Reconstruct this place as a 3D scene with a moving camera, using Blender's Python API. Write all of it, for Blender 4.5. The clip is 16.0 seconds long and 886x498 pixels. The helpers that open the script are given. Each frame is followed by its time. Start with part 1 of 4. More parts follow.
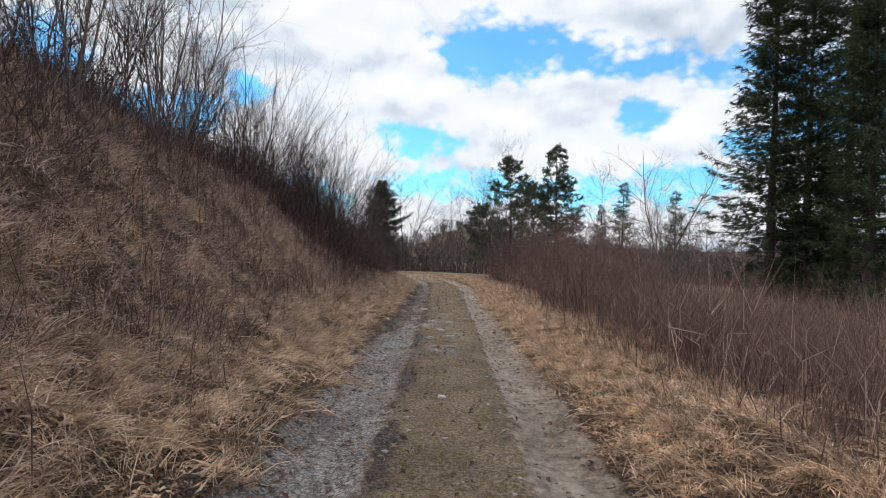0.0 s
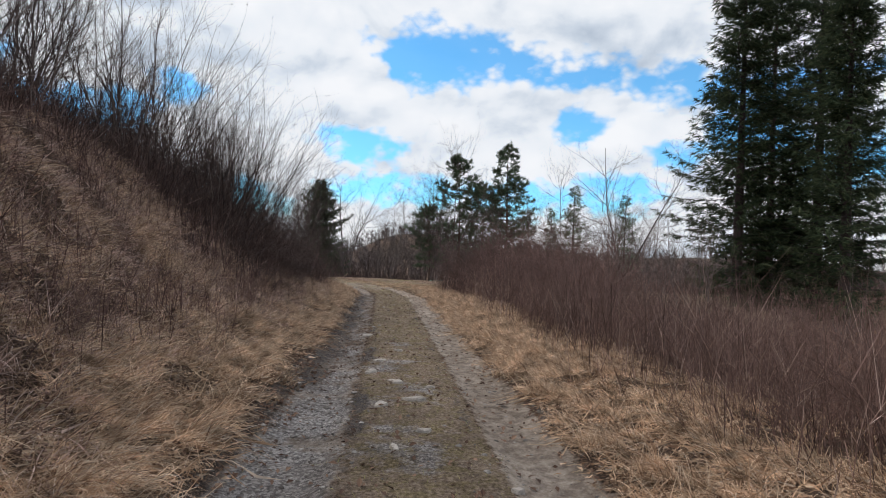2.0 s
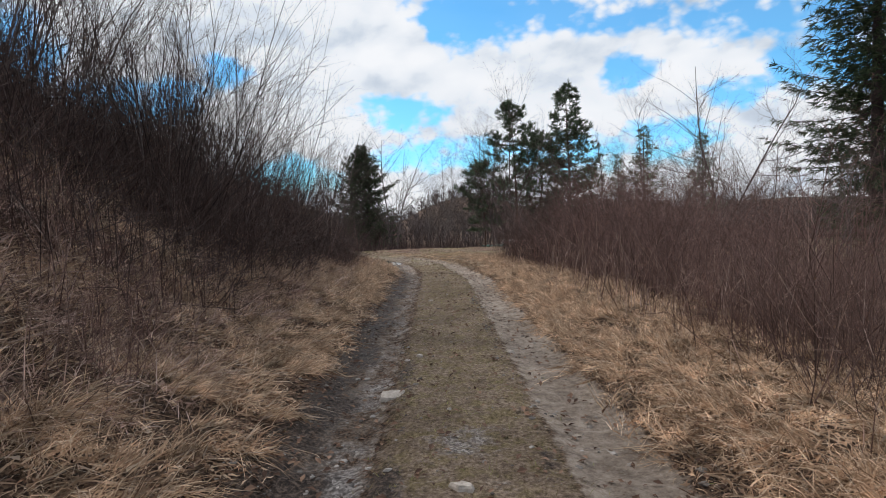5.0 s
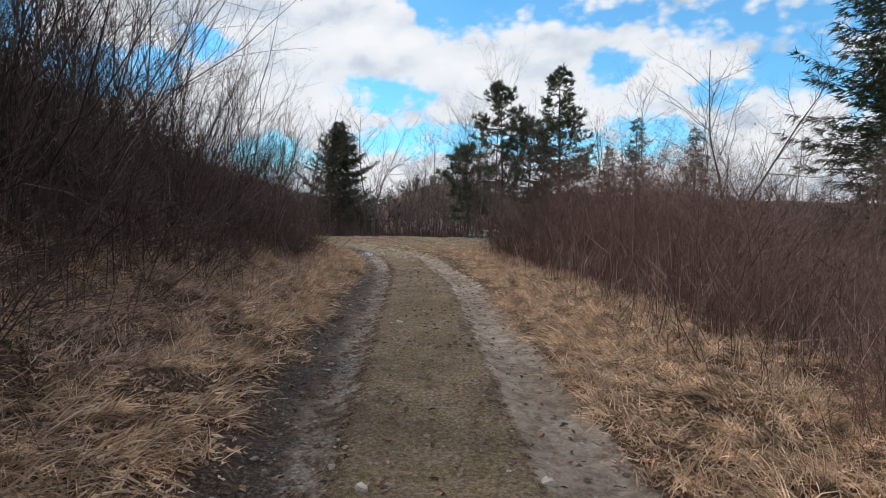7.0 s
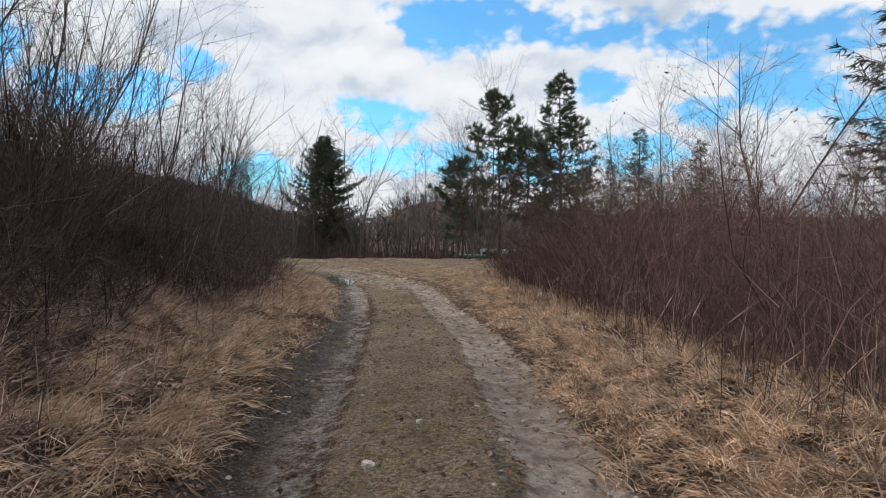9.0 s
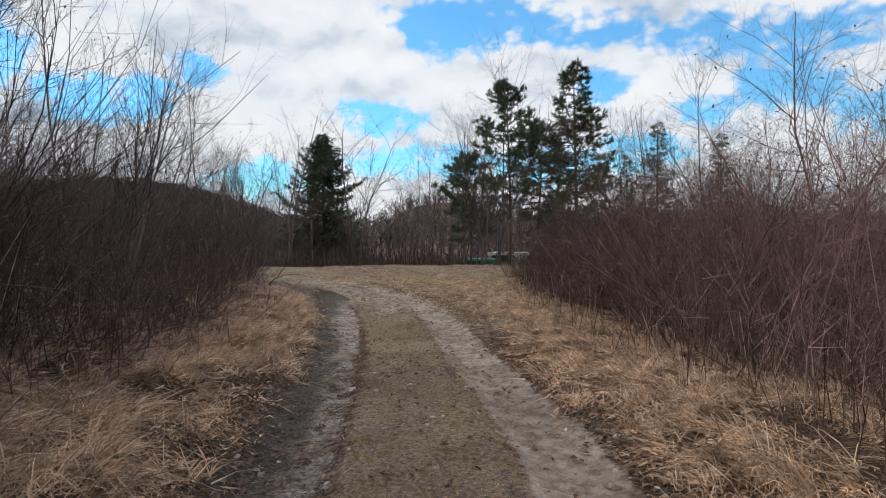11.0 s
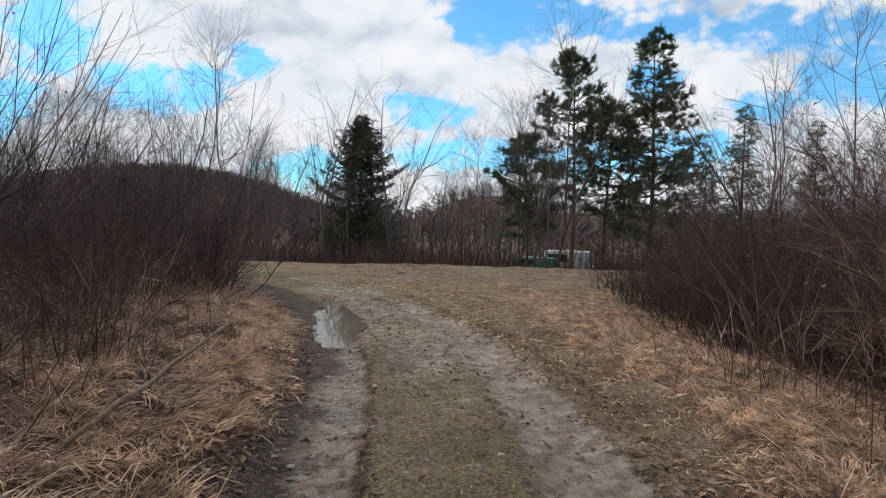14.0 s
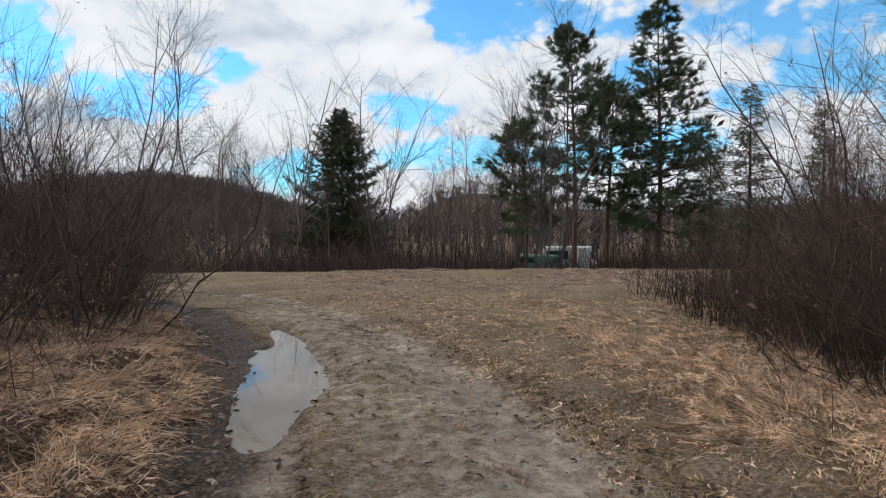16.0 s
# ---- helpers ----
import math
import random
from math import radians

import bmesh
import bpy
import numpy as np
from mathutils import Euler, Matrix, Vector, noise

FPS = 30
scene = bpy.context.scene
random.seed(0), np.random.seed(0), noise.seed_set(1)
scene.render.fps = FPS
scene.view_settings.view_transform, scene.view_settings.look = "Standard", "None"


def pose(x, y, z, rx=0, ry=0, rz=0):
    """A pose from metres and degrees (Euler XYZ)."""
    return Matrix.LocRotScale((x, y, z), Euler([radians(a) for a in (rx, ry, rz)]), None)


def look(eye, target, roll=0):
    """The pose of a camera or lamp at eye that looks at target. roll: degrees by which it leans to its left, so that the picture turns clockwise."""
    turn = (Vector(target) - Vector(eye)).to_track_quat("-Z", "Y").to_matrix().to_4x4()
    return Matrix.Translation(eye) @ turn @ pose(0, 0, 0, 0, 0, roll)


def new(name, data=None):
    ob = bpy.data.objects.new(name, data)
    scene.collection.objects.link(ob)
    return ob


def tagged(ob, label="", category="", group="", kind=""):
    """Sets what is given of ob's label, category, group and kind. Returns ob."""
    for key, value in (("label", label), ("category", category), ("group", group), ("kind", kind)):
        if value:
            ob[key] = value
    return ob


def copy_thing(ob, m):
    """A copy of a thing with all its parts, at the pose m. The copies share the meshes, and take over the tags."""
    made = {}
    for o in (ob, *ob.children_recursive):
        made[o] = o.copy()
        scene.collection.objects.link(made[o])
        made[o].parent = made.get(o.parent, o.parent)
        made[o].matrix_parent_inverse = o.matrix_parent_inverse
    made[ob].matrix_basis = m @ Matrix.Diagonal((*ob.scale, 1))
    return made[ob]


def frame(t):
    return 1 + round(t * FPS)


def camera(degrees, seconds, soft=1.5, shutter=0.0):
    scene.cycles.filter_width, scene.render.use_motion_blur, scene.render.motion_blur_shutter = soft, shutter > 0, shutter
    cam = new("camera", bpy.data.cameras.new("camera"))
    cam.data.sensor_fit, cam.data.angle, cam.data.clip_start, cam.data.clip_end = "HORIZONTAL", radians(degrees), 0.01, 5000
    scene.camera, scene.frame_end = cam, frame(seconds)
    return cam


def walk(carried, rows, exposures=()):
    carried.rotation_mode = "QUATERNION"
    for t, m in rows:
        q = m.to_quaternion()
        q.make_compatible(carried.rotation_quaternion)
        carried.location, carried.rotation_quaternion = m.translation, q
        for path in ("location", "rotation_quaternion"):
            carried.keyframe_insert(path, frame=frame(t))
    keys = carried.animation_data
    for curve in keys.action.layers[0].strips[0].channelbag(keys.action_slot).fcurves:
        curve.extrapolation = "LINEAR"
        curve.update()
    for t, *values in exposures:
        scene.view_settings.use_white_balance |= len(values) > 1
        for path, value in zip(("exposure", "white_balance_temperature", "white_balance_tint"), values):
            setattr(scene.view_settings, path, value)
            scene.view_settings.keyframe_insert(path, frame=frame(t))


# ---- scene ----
cam = camera(74.5, 16.0, soft=1.0)
METRES, EYE, TILT, LEAN, TURN = 31.2, 1.5, 0.0, 0.0, 0.0
ROWS = [
    (0.0, 0.0, 0.0, 0.0, -0.01, 0.15, -2.22),
    (0.5, -0.0019, 0.0369, -0.0021, -0.07, -0.61, -1.03),
    (1.0, -0.0057, 0.076, -0.0019, -1.52, -0.45, -1.51),
    (1.5, -0.0045, 0.1111, -0.0026, -5.68, -0.09, -0.96),
    (2.0, -0.0062, 0.148, -0.0028, -5.75, 0.91, -2.5),
    (2.5, -0.0034, 0.1813, -0.0035, -6.25, -0.92, -0.76),
    (3.0, -0.0027, 0.2178, -0.004, -3.24, -1.59, -0.96),
    (3.5, 0.0001, 0.2506, -0.0035, -2.51, -1.44, 0.12),
    (4.0, -0.0003, 0.2863, -0.0046, 0.2, -0.54, -0.62),
    (4.5, -0.0001, 0.3179, -0.0038, -0.4, -1.54, 2.26),
    (7.0, 0.0015, 0.4553, -0.0027, -2.59, -4.04, -0.9),
    (7.5, 0.0007, 0.487, -0.0012, -3.01, -2.77, -0.66),
    (8.0, 0.0019, 0.5206, -0.0023, -4.06, -1.6, -0.87),
    (8.5, 0.002, 0.5521, -0.0028, -4.05, -1.57, -1.54),
    (9.0, 0.0025, 0.5854, -0.0038, -3.5, -2.23, -0.38),
    (11.5, 0.0012, 0.7294, -0.0025, -2.96, -2.05, 0.57),
    (12.0, 0.0005, 0.7629, -0.0038, -1.87, -2.25, 0.36),
    (12.5, -0.0011, 0.7925, -0.0033, -0.64, -3.33, -0.32),
    (13.0, -0.0019, 0.8238, -0.0046, -0.87, -4.44, -0.36),
    (13.5, -0.0037, 0.8528, -0.0049, 0.32, -3.72, -1.09),
    (14.0, -0.0065, 0.8839, -0.0061, 0.95, -2.71, -1.27),
    (14.5, -0.0106, 0.9112, -0.0074, 3.05, -2.19, -2.72),
    (15.0, -0.0123, 0.9412, -0.0085, 2.18, -4.27, 0.92),
    (15.5, -0.0136, 0.9687, -0.0087, 1.07, -3.61, 0.97),
    (16.0, -0.0134, 0.9977, -0.0097, -0.39, -2.76, 0.63),
]
walk(cam, [(t, pose(0, 0, EYE, TILT, LEAN, TURN) @ pose(METRES * x, METRES * y, METRES * z, 90 + pitch, roll, yaw)) for t, x, y, z, yaw, pitch, roll in ROWS],
     exposures=[(0.0, -0.12), (0.5, -0.25), (4.5, -0.25), (16.0, -0.27)])

# ---- world, sun and sky ----
SUN_ELEV, SUN_AZ = radians(44), radians(-62)      # azimuth from straight ahead, to the right
world = bpy.data.worlds.new("sky")
scene.world = world
world.use_nodes = True


def node(nt, kind, **kw):
    n = nt.nodes.new(kind)
    for k, v in kw.items():
        if k.startswith("i_"):
            n.inputs[k[2:].replace("_", " ")].default_value = v
        elif k == "operation":
            n.operation = v
        elif k == "data_type":
            n.data_type = v
        elif k == "blend_type":
            n.blend_type = v
        elif k == "name":
            n.attribute_name = v
    return n


def wire(nt, a, b):
    nt.links.new(a, b)


def maths(nt, op, a, b=None, c=None, clamp=False):
    n = nt.nodes.new("ShaderNodeMath")
    n.operation, n.use_clamp = op, clamp
    for i, v in enumerate((a, b, c)):
        if v is None:
            continue
        if isinstance(v, (int, float)):
            n.inputs[i].default_value = v
        else:
            nt.links.new(v, n.inputs[i])
    return n.outputs[0]


def ramp(nt, fac, stops):
    n = nt.nodes.new("ShaderNodeValToRGB")
    el = n.color_ramp.elements
    while len(el) < len(stops):
        el.new(0.5)
    for e, (p, c) in zip(el, stops):
        e.position = p
        e.color = (*c, 1) if len(c) == 3 else c
    if fac is not None:
        nt.links.new(fac, n.inputs[0])
    return n.outputs[0]


def noise_tex(nt, vec, scale, detail=4.0, rough=0.55, dist=0.0):
    n = nt.nodes.new("ShaderNodeTexNoise")
    n.inputs["Scale"].default_value = scale
    n.inputs["Detail"].default_value = detail
    n.inputs["Roughness"].default_value = rough
    n.inputs["Distortion"].default_value = dist
    if vec is not None:
        nt.links.new(vec, n.inputs["Vector"])
    return n.outputs["Fac"]


def mix(nt, fac, a, b, kind="MIX"):
    n = nt.nodes.new("ShaderNodeMix")
    n.data_type, n.blend_type = "RGBA", kind
    for i, v in ((0, fac), (6, a), (7, b)):
        if isinstance(v, (int, float)):
            n.inputs[i].default_value = v
        elif isinstance(v, tuple):
            n.inputs[i].default_value = (*v, 1)
        else:
            nt.links.new(v, n.inputs[i])
    return n.outputs[2]


def build_sky():
    nt = world.node_tree
    nt.nodes.clear()
    tc = nt.nodes.new("ShaderNodeTexCoord")
    sep = nt.nodes.new("ShaderNodeSeparateXYZ")
    wire(nt, tc.outputs["Generated"], sep.inputs[0])
    dx, dy, dz = sep.outputs
    sky = nt.nodes.new("ShaderNodeTexSky")
    sky.sky_type, sky.sun_disc = "NISHITA", False
    sky.sun_elevation, sky.sun_rotation = SUN_ELEV, SUN_AZ
    sky.air_density, sky.dust_density, sky.ozone_density = 1.0, 0.3, 3.0
    blue = mix(nt, 1.0, sky.outputs[0], (SKY_GAIN[0], SKY_GAIN[1], SKY_GAIN[2]), "MULTIPLY")
    az = maths(nt, "ARCTAN2", dx, dy)
    el = maths(nt, "ARCSINE", dz)

    def dome(lift, stretch):
        c = nt.nodes.new("ShaderNodeCombineXYZ")
        wire(nt, az, c.inputs[0])
        wire(nt, maths(nt, "MULTIPLY", maths(nt, "ADD", el, lift), stretch), c.inputs[1])
        return c.outputs[0]

    def cells(vec, scale):
        n = nt.nodes.new("ShaderNodeTexVoronoi")
        n.feature = "SMOOTH_F1"
        n.inputs["Scale"].default_value, n.inputs["Smoothness"].default_value = scale, 0.25
        wire(nt, vec, n.inputs["Vector"])
        return n.outputs["Distance"]

    def relief(vec):
        a = noise_tex(nt, vec, 5.0, 7.0, 0.5, 0.3)
        return maths(nt, "ADD", a, maths(nt, "MULTIPLY", cells(vec, 13.0), -0.12))

    flat = dome(0.0, 1.5)
    puff, over = relief(flat), relief(dome(0.03, 1.5))
    fine = noise_tex(nt, flat, 38.0, 5.0, 0.5, 0.2)
    broad = noise_tex(nt, dome(0.0, 2.6), 3.2, 4.0, 0.5)
    # rounded heads of the clouds push into the openings
    heads = maths(nt, "ADD", maths(nt, "MULTIPLY", cells(flat, 24.0), 2.3), maths(nt, "MULTIPLY", cells(flat, 62.0), 1.0))
    heads = maths(nt, "ADD", maths(nt, "SUBTRACT", heads, 1.5), maths(nt, "MULTIPLY", maths(nt, "SUBTRACT", fine, 0.5), 2.4))
    deg_a, deg_e = maths(nt, "MULTIPLY", az, 57.2958), maths(nt, "MULTIPLY", el, 57.2958)

    def line(stops):
        r = nt.nodes.new("ShaderNodeValToRGB")
        e = r.color_ramp.elements
        while len(e) < len(stops):
            e.new(0.5)
        for q, (b, v) in zip(e, stops):
            q.position, q.color = (b + 50) / 100, (v / 30, v / 30, v / 30, 1)
        wire(nt, maths(nt, "MULTIPLY_ADD", deg_a, 0.01, 0.5, clamp=True), r.inputs[0])
        return maths(nt, "MULTIPLY", r.outputs[0], 30.0)

    # the long opening: above the heads of one row of clouds, under the next
    gap = maths(nt, "MINIMUM", maths(nt, "SUBTRACT", deg_e, line(CLOUD_HEADS)), maths(nt, "SUBTRACT", line(CLOUD_BASES), deg_e))
    for ca, ce, ra, re, tilt in SKY_GAPS:
        c, s = math.cos(radians(tilt)), math.sin(radians(tilt))
        p = maths(nt, "SUBTRACT", deg_a, ca)
        q = maths(nt, "SUBTRACT", deg_e, ce)
        u = maths(nt, "ADD", maths(nt, "MULTIPLY", p, c / ra), maths(nt, "MULTIPLY", q, s / ra))
        v = maths(nt, "ADD", maths(nt, "MULTIPLY", p, -s / re), maths(nt, "MULTIPLY", q, c / re))
        r2 = maths(nt, "ADD", maths(nt, "MULTIPLY", u, u), maths(nt, "MULTIPLY", v, v))
        gap = maths(nt, "MAXIMUM", gap, maths(nt, "MULTIPLY", maths(nt, "SUBTRACT", 1.0, r2), 0.6 * re))
    # behind the walker, plain broken cloud
    back = maths(nt, "MULTIPLY", maths(nt, "SUBTRACT", broad, 0.55), 25.0)
    behind = maths(nt, "MULTIPLY_ADD", dy, -4.0, 0.5, clamp=True)
    gap = maths(nt, "ADD", gap, maths(nt, "MULTIPLY", behind, maths(nt, "MAXIMUM", back, 0.0)))
    clear = nt.nodes.new("ShaderNodeMapRange")
    clear.interpolation_type = "SMOOTHSTEP"
    clear.inputs["From Min"].default_value, clear.inputs["From Max"].default_value = -0.8, 1.15
    wire(nt, maths(nt, "ADD", gap, heads), clear.inputs[0])
    shade = maths(nt, "ADD", maths(nt, "MULTIPLY", maths(nt, "SUBTRACT", puff, over), 1.5), maths(nt, "MULTIPLY_ADD", broad, -1.0, 1.15))
    cloud = ramp(nt, shade, [(0.25, (0.50, 0.57, 0.66)), (0.45, (0.70, 0.76, 0.83)), (0.62, (0.94, 0.96, 0.98)), (0.85, (1.06, 1.05, 1.04))])
    cloud = mix(nt, 1.0, cloud, (CLOUD * 0.97, CLOUD, CLOUD * 1.05), "MULTIPLY")
    out = mix(nt, maths(nt, "MULTIPLY", clear.outputs[0], 0.94), cloud, blue)
    bg = nt.nodes.new("ShaderNodeBackground")
    wire(nt, out, bg.inputs[0])
    bg.inputs[1].default_value = SKY
    wo = nt.nodes.new("ShaderNodeOutputWorld")
    wire(nt, bg.outputs[0], wo.inputs[0])


SKY = 0.1
SKY_GAIN = (0.92, 2.05, 2.4)
CLOUD = 10.6
# (bearing, rise) in degrees along the edges of the long opening
CLOUD_HEADS = [(-6, 24), (-1, 18.6), (1, 16.3), (3, 15.7), (6, 16.7), (9.5, 17.2), (14.8, 17.3), (17, 16.3), (19, 16.8), (22, 16.5), (24.5, 15.8), (27, 15.3), (29.5, 14.2), (33, 14.4), (38, 14.6), (46, 17)]
CLOUD_BASES = [(-6, 19), (-1, 20.3), (4, 21.8), (11, 21.0), (16, 18.8), (21, 19.0), (25, 17.3), (28, 18.2), (32, 17.4), (36, 17.0), (46, 17)]
# bearing, rise, half width, half height, tilt (degrees)
SKY_GAPS = [
    (-2.6, 10.5, 4.0, 1.5, -6), (1.2, 6.4, 6.0, 1.3, 0), (18.5, 13.0, 2.0, 1.6, 0), (33.5, 12.2, 3.8, 2.4, -15), (27.5, 10.2, 2.6, 1.2, 0),
    (-19.5, 13.9, 2.2, 1.1, 0), (-23.5, 11.4, 2.6, 1.6, 20), (-28.5, 10.8, 3.6, 1.9, 0), (-35.0, 14.0, 3.0, 2.8, -20), (-14.0, 4.6, 4.0, 1.6, 0),
    (13.0, 6.0, 4.5, 1.7, 0), (22.0, 6.6, 4.0, 1.8, 0), (-40.0, 8.0, 4.5, 2.5, 20), (41.0, 9.0, 4.0, 2.0, 0),
]
build_sky()
sun = bpy.data.lights.new("sun", "SUN")
sun.energy, sun.angle, sun.color = 2.6, radians(6), (1.0, 0.89, 0.78)
d = Vector((math.sin(SUN_AZ) * math.cos(SUN_ELEV), math.cos(SUN_AZ) * math.cos(SUN_ELEV), math.sin(SUN_ELEV)))
new("sun", sun).matrix_world = look(d * 200, (0, 0, 0))


# ---- materials ----
def blank(name, rough=0.8):
    m = bpy.data.materials.new(name)
    m.use_nodes = True
    nt = m.node_tree
    b = nt.nodes["Principled BSDF"]
    b.inputs["Roughness"].default_value = rough
    b.inputs["Specular IOR Level"].default_value = 0.25
    return m, nt, b


def place_vec(nt):
    return nt.nodes.new("ShaderNodeNewGeometry").outputs["Position"]


def bump(nt, b, height, strength, dist):
    n = nt.nodes.new("ShaderNodeBump")
    n.inputs["Strength"].default_value, n.inputs["Distance"].default_value = strength, dist
    wire(nt, height, n.inputs["Height"])
    wire(nt, n.outputs[0], b.inputs["Normal"])


def blades_mat(name, stops, patch=(0.75, 1.2), scale=0.9, through_light=0.25, tint=(1.02, 0.98, 0.98)):
    """Thin dry or green leaves: one tone a blade, broad patches of lighter and duller growth."""
    m, nt, b = blank(name, 0.75)
    geo = nt.nodes.new("ShaderNodeNewGeometry")
    col = ramp(nt, geo.outputs["Random Per Island"], stops)
    n = noise_tex(nt, geo.outputs["Position"], scale, 3.0)
    k = ramp(nt, n, [(0.35, tuple(patch[0] * c for c in tint)), (0.65, tuple(patch[1] * c for c in tint))])
    col = mix(nt, 1.0, col, k, "MULTIPLY")
    wire(nt, col, b.inputs["Base Color"])
    tr = nt.nodes.new("ShaderNodeBsdfTranslucent")
    wire(nt, col, tr.inputs[0])
    ms = nt.nodes.new("ShaderNodeMixShader")
    ms.inputs[0].default_value = through_light
    wire(nt, b.outputs[0], ms.inputs[1])
    wire(nt, tr.outputs[0], ms.inputs[2])
    wire(nt, ms.outputs[0], nt.nodes["Material Output"].inputs[0])
    return m


def bark_mat(name, dark, light, scale=14.0, spread=0.35):
    m, nt, b = blank(name, 0.85)
    pos = place_vec(nt)
    n = noise_tex(nt, pos, scale, 6.0, 0.65)
    col = ramp(nt, n, [(0.3, dark), (0.7, light)])
    rnd = nt.nodes.new("ShaderNodeObjectInfo").outputs["Random"]
    k = ramp(nt, rnd, [(0.0, (1 - spread,) * 3), (1.0, (1 + spread,) * 3)])
    col = mix(nt, 1.0, col, k, "MULTIPLY")
    isl = nt.nodes.new("ShaderNodeNewGeometry").outputs["Random Per Island"]
    k2 = ramp(nt, isl, [(0.0, (0.75,) * 3), (1.0, (1.3,) * 3)])
    wire(nt, mix(nt, 1.0, col, k2, "MULTIPLY"), b.inputs["Base Color"])
    bump(nt, b, noise_tex(nt, pos, scale * 4, 4.0), 0.5, 0.01)
    return m


GRASS = blades_mat("dry_grass", [(0.0, (0.17, 0.10, 0.066)), (0.2, (0.39, 0.255, 0.165)), (0.55, (0.62, 0.44, 0.30)), (0.9, (0.86, 0.68, 0.50)), (1.0, (0.60, 0.51, 0.43))], (0.40, 1.42), 4.5, tint=(0.985, 0.985, 1.0))
GREY_GRASS = blades_mat("withered_grass", [(0.0, (0.16, 0.10, 0.082)), (0.4, (0.36, 0.26, 0.215)), (0.8, (0.56, 0.44, 0.38)), (1.0, (0.72, 0.62, 0.56))], (0.26, 1.4), 4.0, tint=(1.04, 0.97, 0.96))
SHORT_GRASS = blades_mat("short_grass", [(0.0, (0.15, 0.12, 0.055)), (0.4, (0.32, 0.27, 0.125)), (0.7, (0.27, 0.29, 0.095)), (1.0, (0.52, 0.43, 0.24))], (0.6, 1.25), 0.8, tint=(1, 1, 1))
DEAD_LEAF = blades_mat("dead_leaves", [(0.0, (0.06, 0.035, 0.026)), (0.5, (0.14, 0.085, 0.06)), (1.0, (0.28, 0.19, 0.135))], through_light=0.1)
SPRUCE_N = blades_mat("spruce_needles", [(0.0, (0.026, 0.044, 0.026)), (0.6, (0.058, 0.086, 0.044)), (1.0, (0.115, 0.14, 0.068))], scale=0.6, through_light=0.35, tint=(1, 1, 1))
PINE_N = blades_mat("pine_needles", [(0.0, (0.085, 0.13, 0.086)), (0.6, (0.15, 0.21, 0.13)), (1.0, (0.23, 0.28, 0.17))], scale=0.6, through_light=0.5, tint=(1, 1, 1))
BARK_GREY = bark_mat("grey_bark", (0.06, 0.049, 0.047), (0.17, 0.142, 0.133))
BARK_DARK = bark_mat("dark_bark", (0.032, 0.024, 0.023), (0.095, 0.072, 0.068))
BARK_PINE = bark_mat("pine_bark", (0.05, 0.035, 0.028), (0.16, 0.105, 0.078), 9.0)
STEM_RED = bark_mat("reddish_stems", (0.07, 0.042, 0.038), (0.22, 0.14, 0.12), 5.0)
STEM_DUSK = bark_mat("dusky_stems", (0.078, 0.047, 0.043), (0.235, 0.15, 0.135), 5.0)
STEM_BROWN = bark_mat("brown_stems", (0.034, 0.023, 0.022), (0.11, 0.075, 0.068), 5.0)
BRUSH = blades_mat("brush_stems", [(0.0, (0.04, 0.022, 0.02)), (0.5, (0.11, 0.066, 0.058)), (0.85, (0.2, 0.132, 0.115)), (1.0, (0.36, 0.27, 0.235))], scale=0.5, through_light=0.0)
# A darker BRUSH: the shade deep in the thickets is put into its colour.
DARK_SHADE_BRUSH = blades_mat("dark_shade_brush_stems", [(0.0, (0.025, 0.016, 0.015)), (0.6, (0.062, 0.042, 0.038)), (1.0, (0.13, 0.092, 0.082))], scale=0.3, through_light=0.0)
RED_BRUSH = blades_mat("red_brush_stems", [(0.0, (0.055, 0.033, 0.029)), (0.5, (0.16, 0.103, 0.088)), (0.85, (0.29, 0.20, 0.172)), (1.0, (0.50, 0.39, 0.33))], (0.6, 1.25), scale=0.5, through_light=0.0)
FAR_WOOD = bark_mat("far_bare_wood", (0.06, 0.049, 0.049), (0.125, 0.10, 0.096), 0.05, 0.0)


def stone_mat():
    m, nt, b = blank("track_stone", 0.7)
    geo = nt.nodes.new("ShaderNodeNewGeometry")
    col = ramp(nt, geo.outputs["Random Per Island"], [(0.0, (0.07, 0.06, 0.056)), (0.5, (0.18, 0.165, 0.155)), (1.0, (0.36, 0.34, 0.325))])
    n = noise_tex(nt, geo.outputs["Position"], 60, 4.0)
    wire(nt, mix(nt, 1.0, col, ramp(nt, n, [(0.3, (0.7, 0.68, 0.66)), (0.7, (1.1, 1.1, 1.1))]), "MULTIPLY"), b.inputs["Base Color"])
    return m


STONE = stone_mat()
SLAB = bark_mat("limestone_slab", (0.20, 0.18, 0.16), (0.46, 0.42, 0.385), 22.0, 0.15)


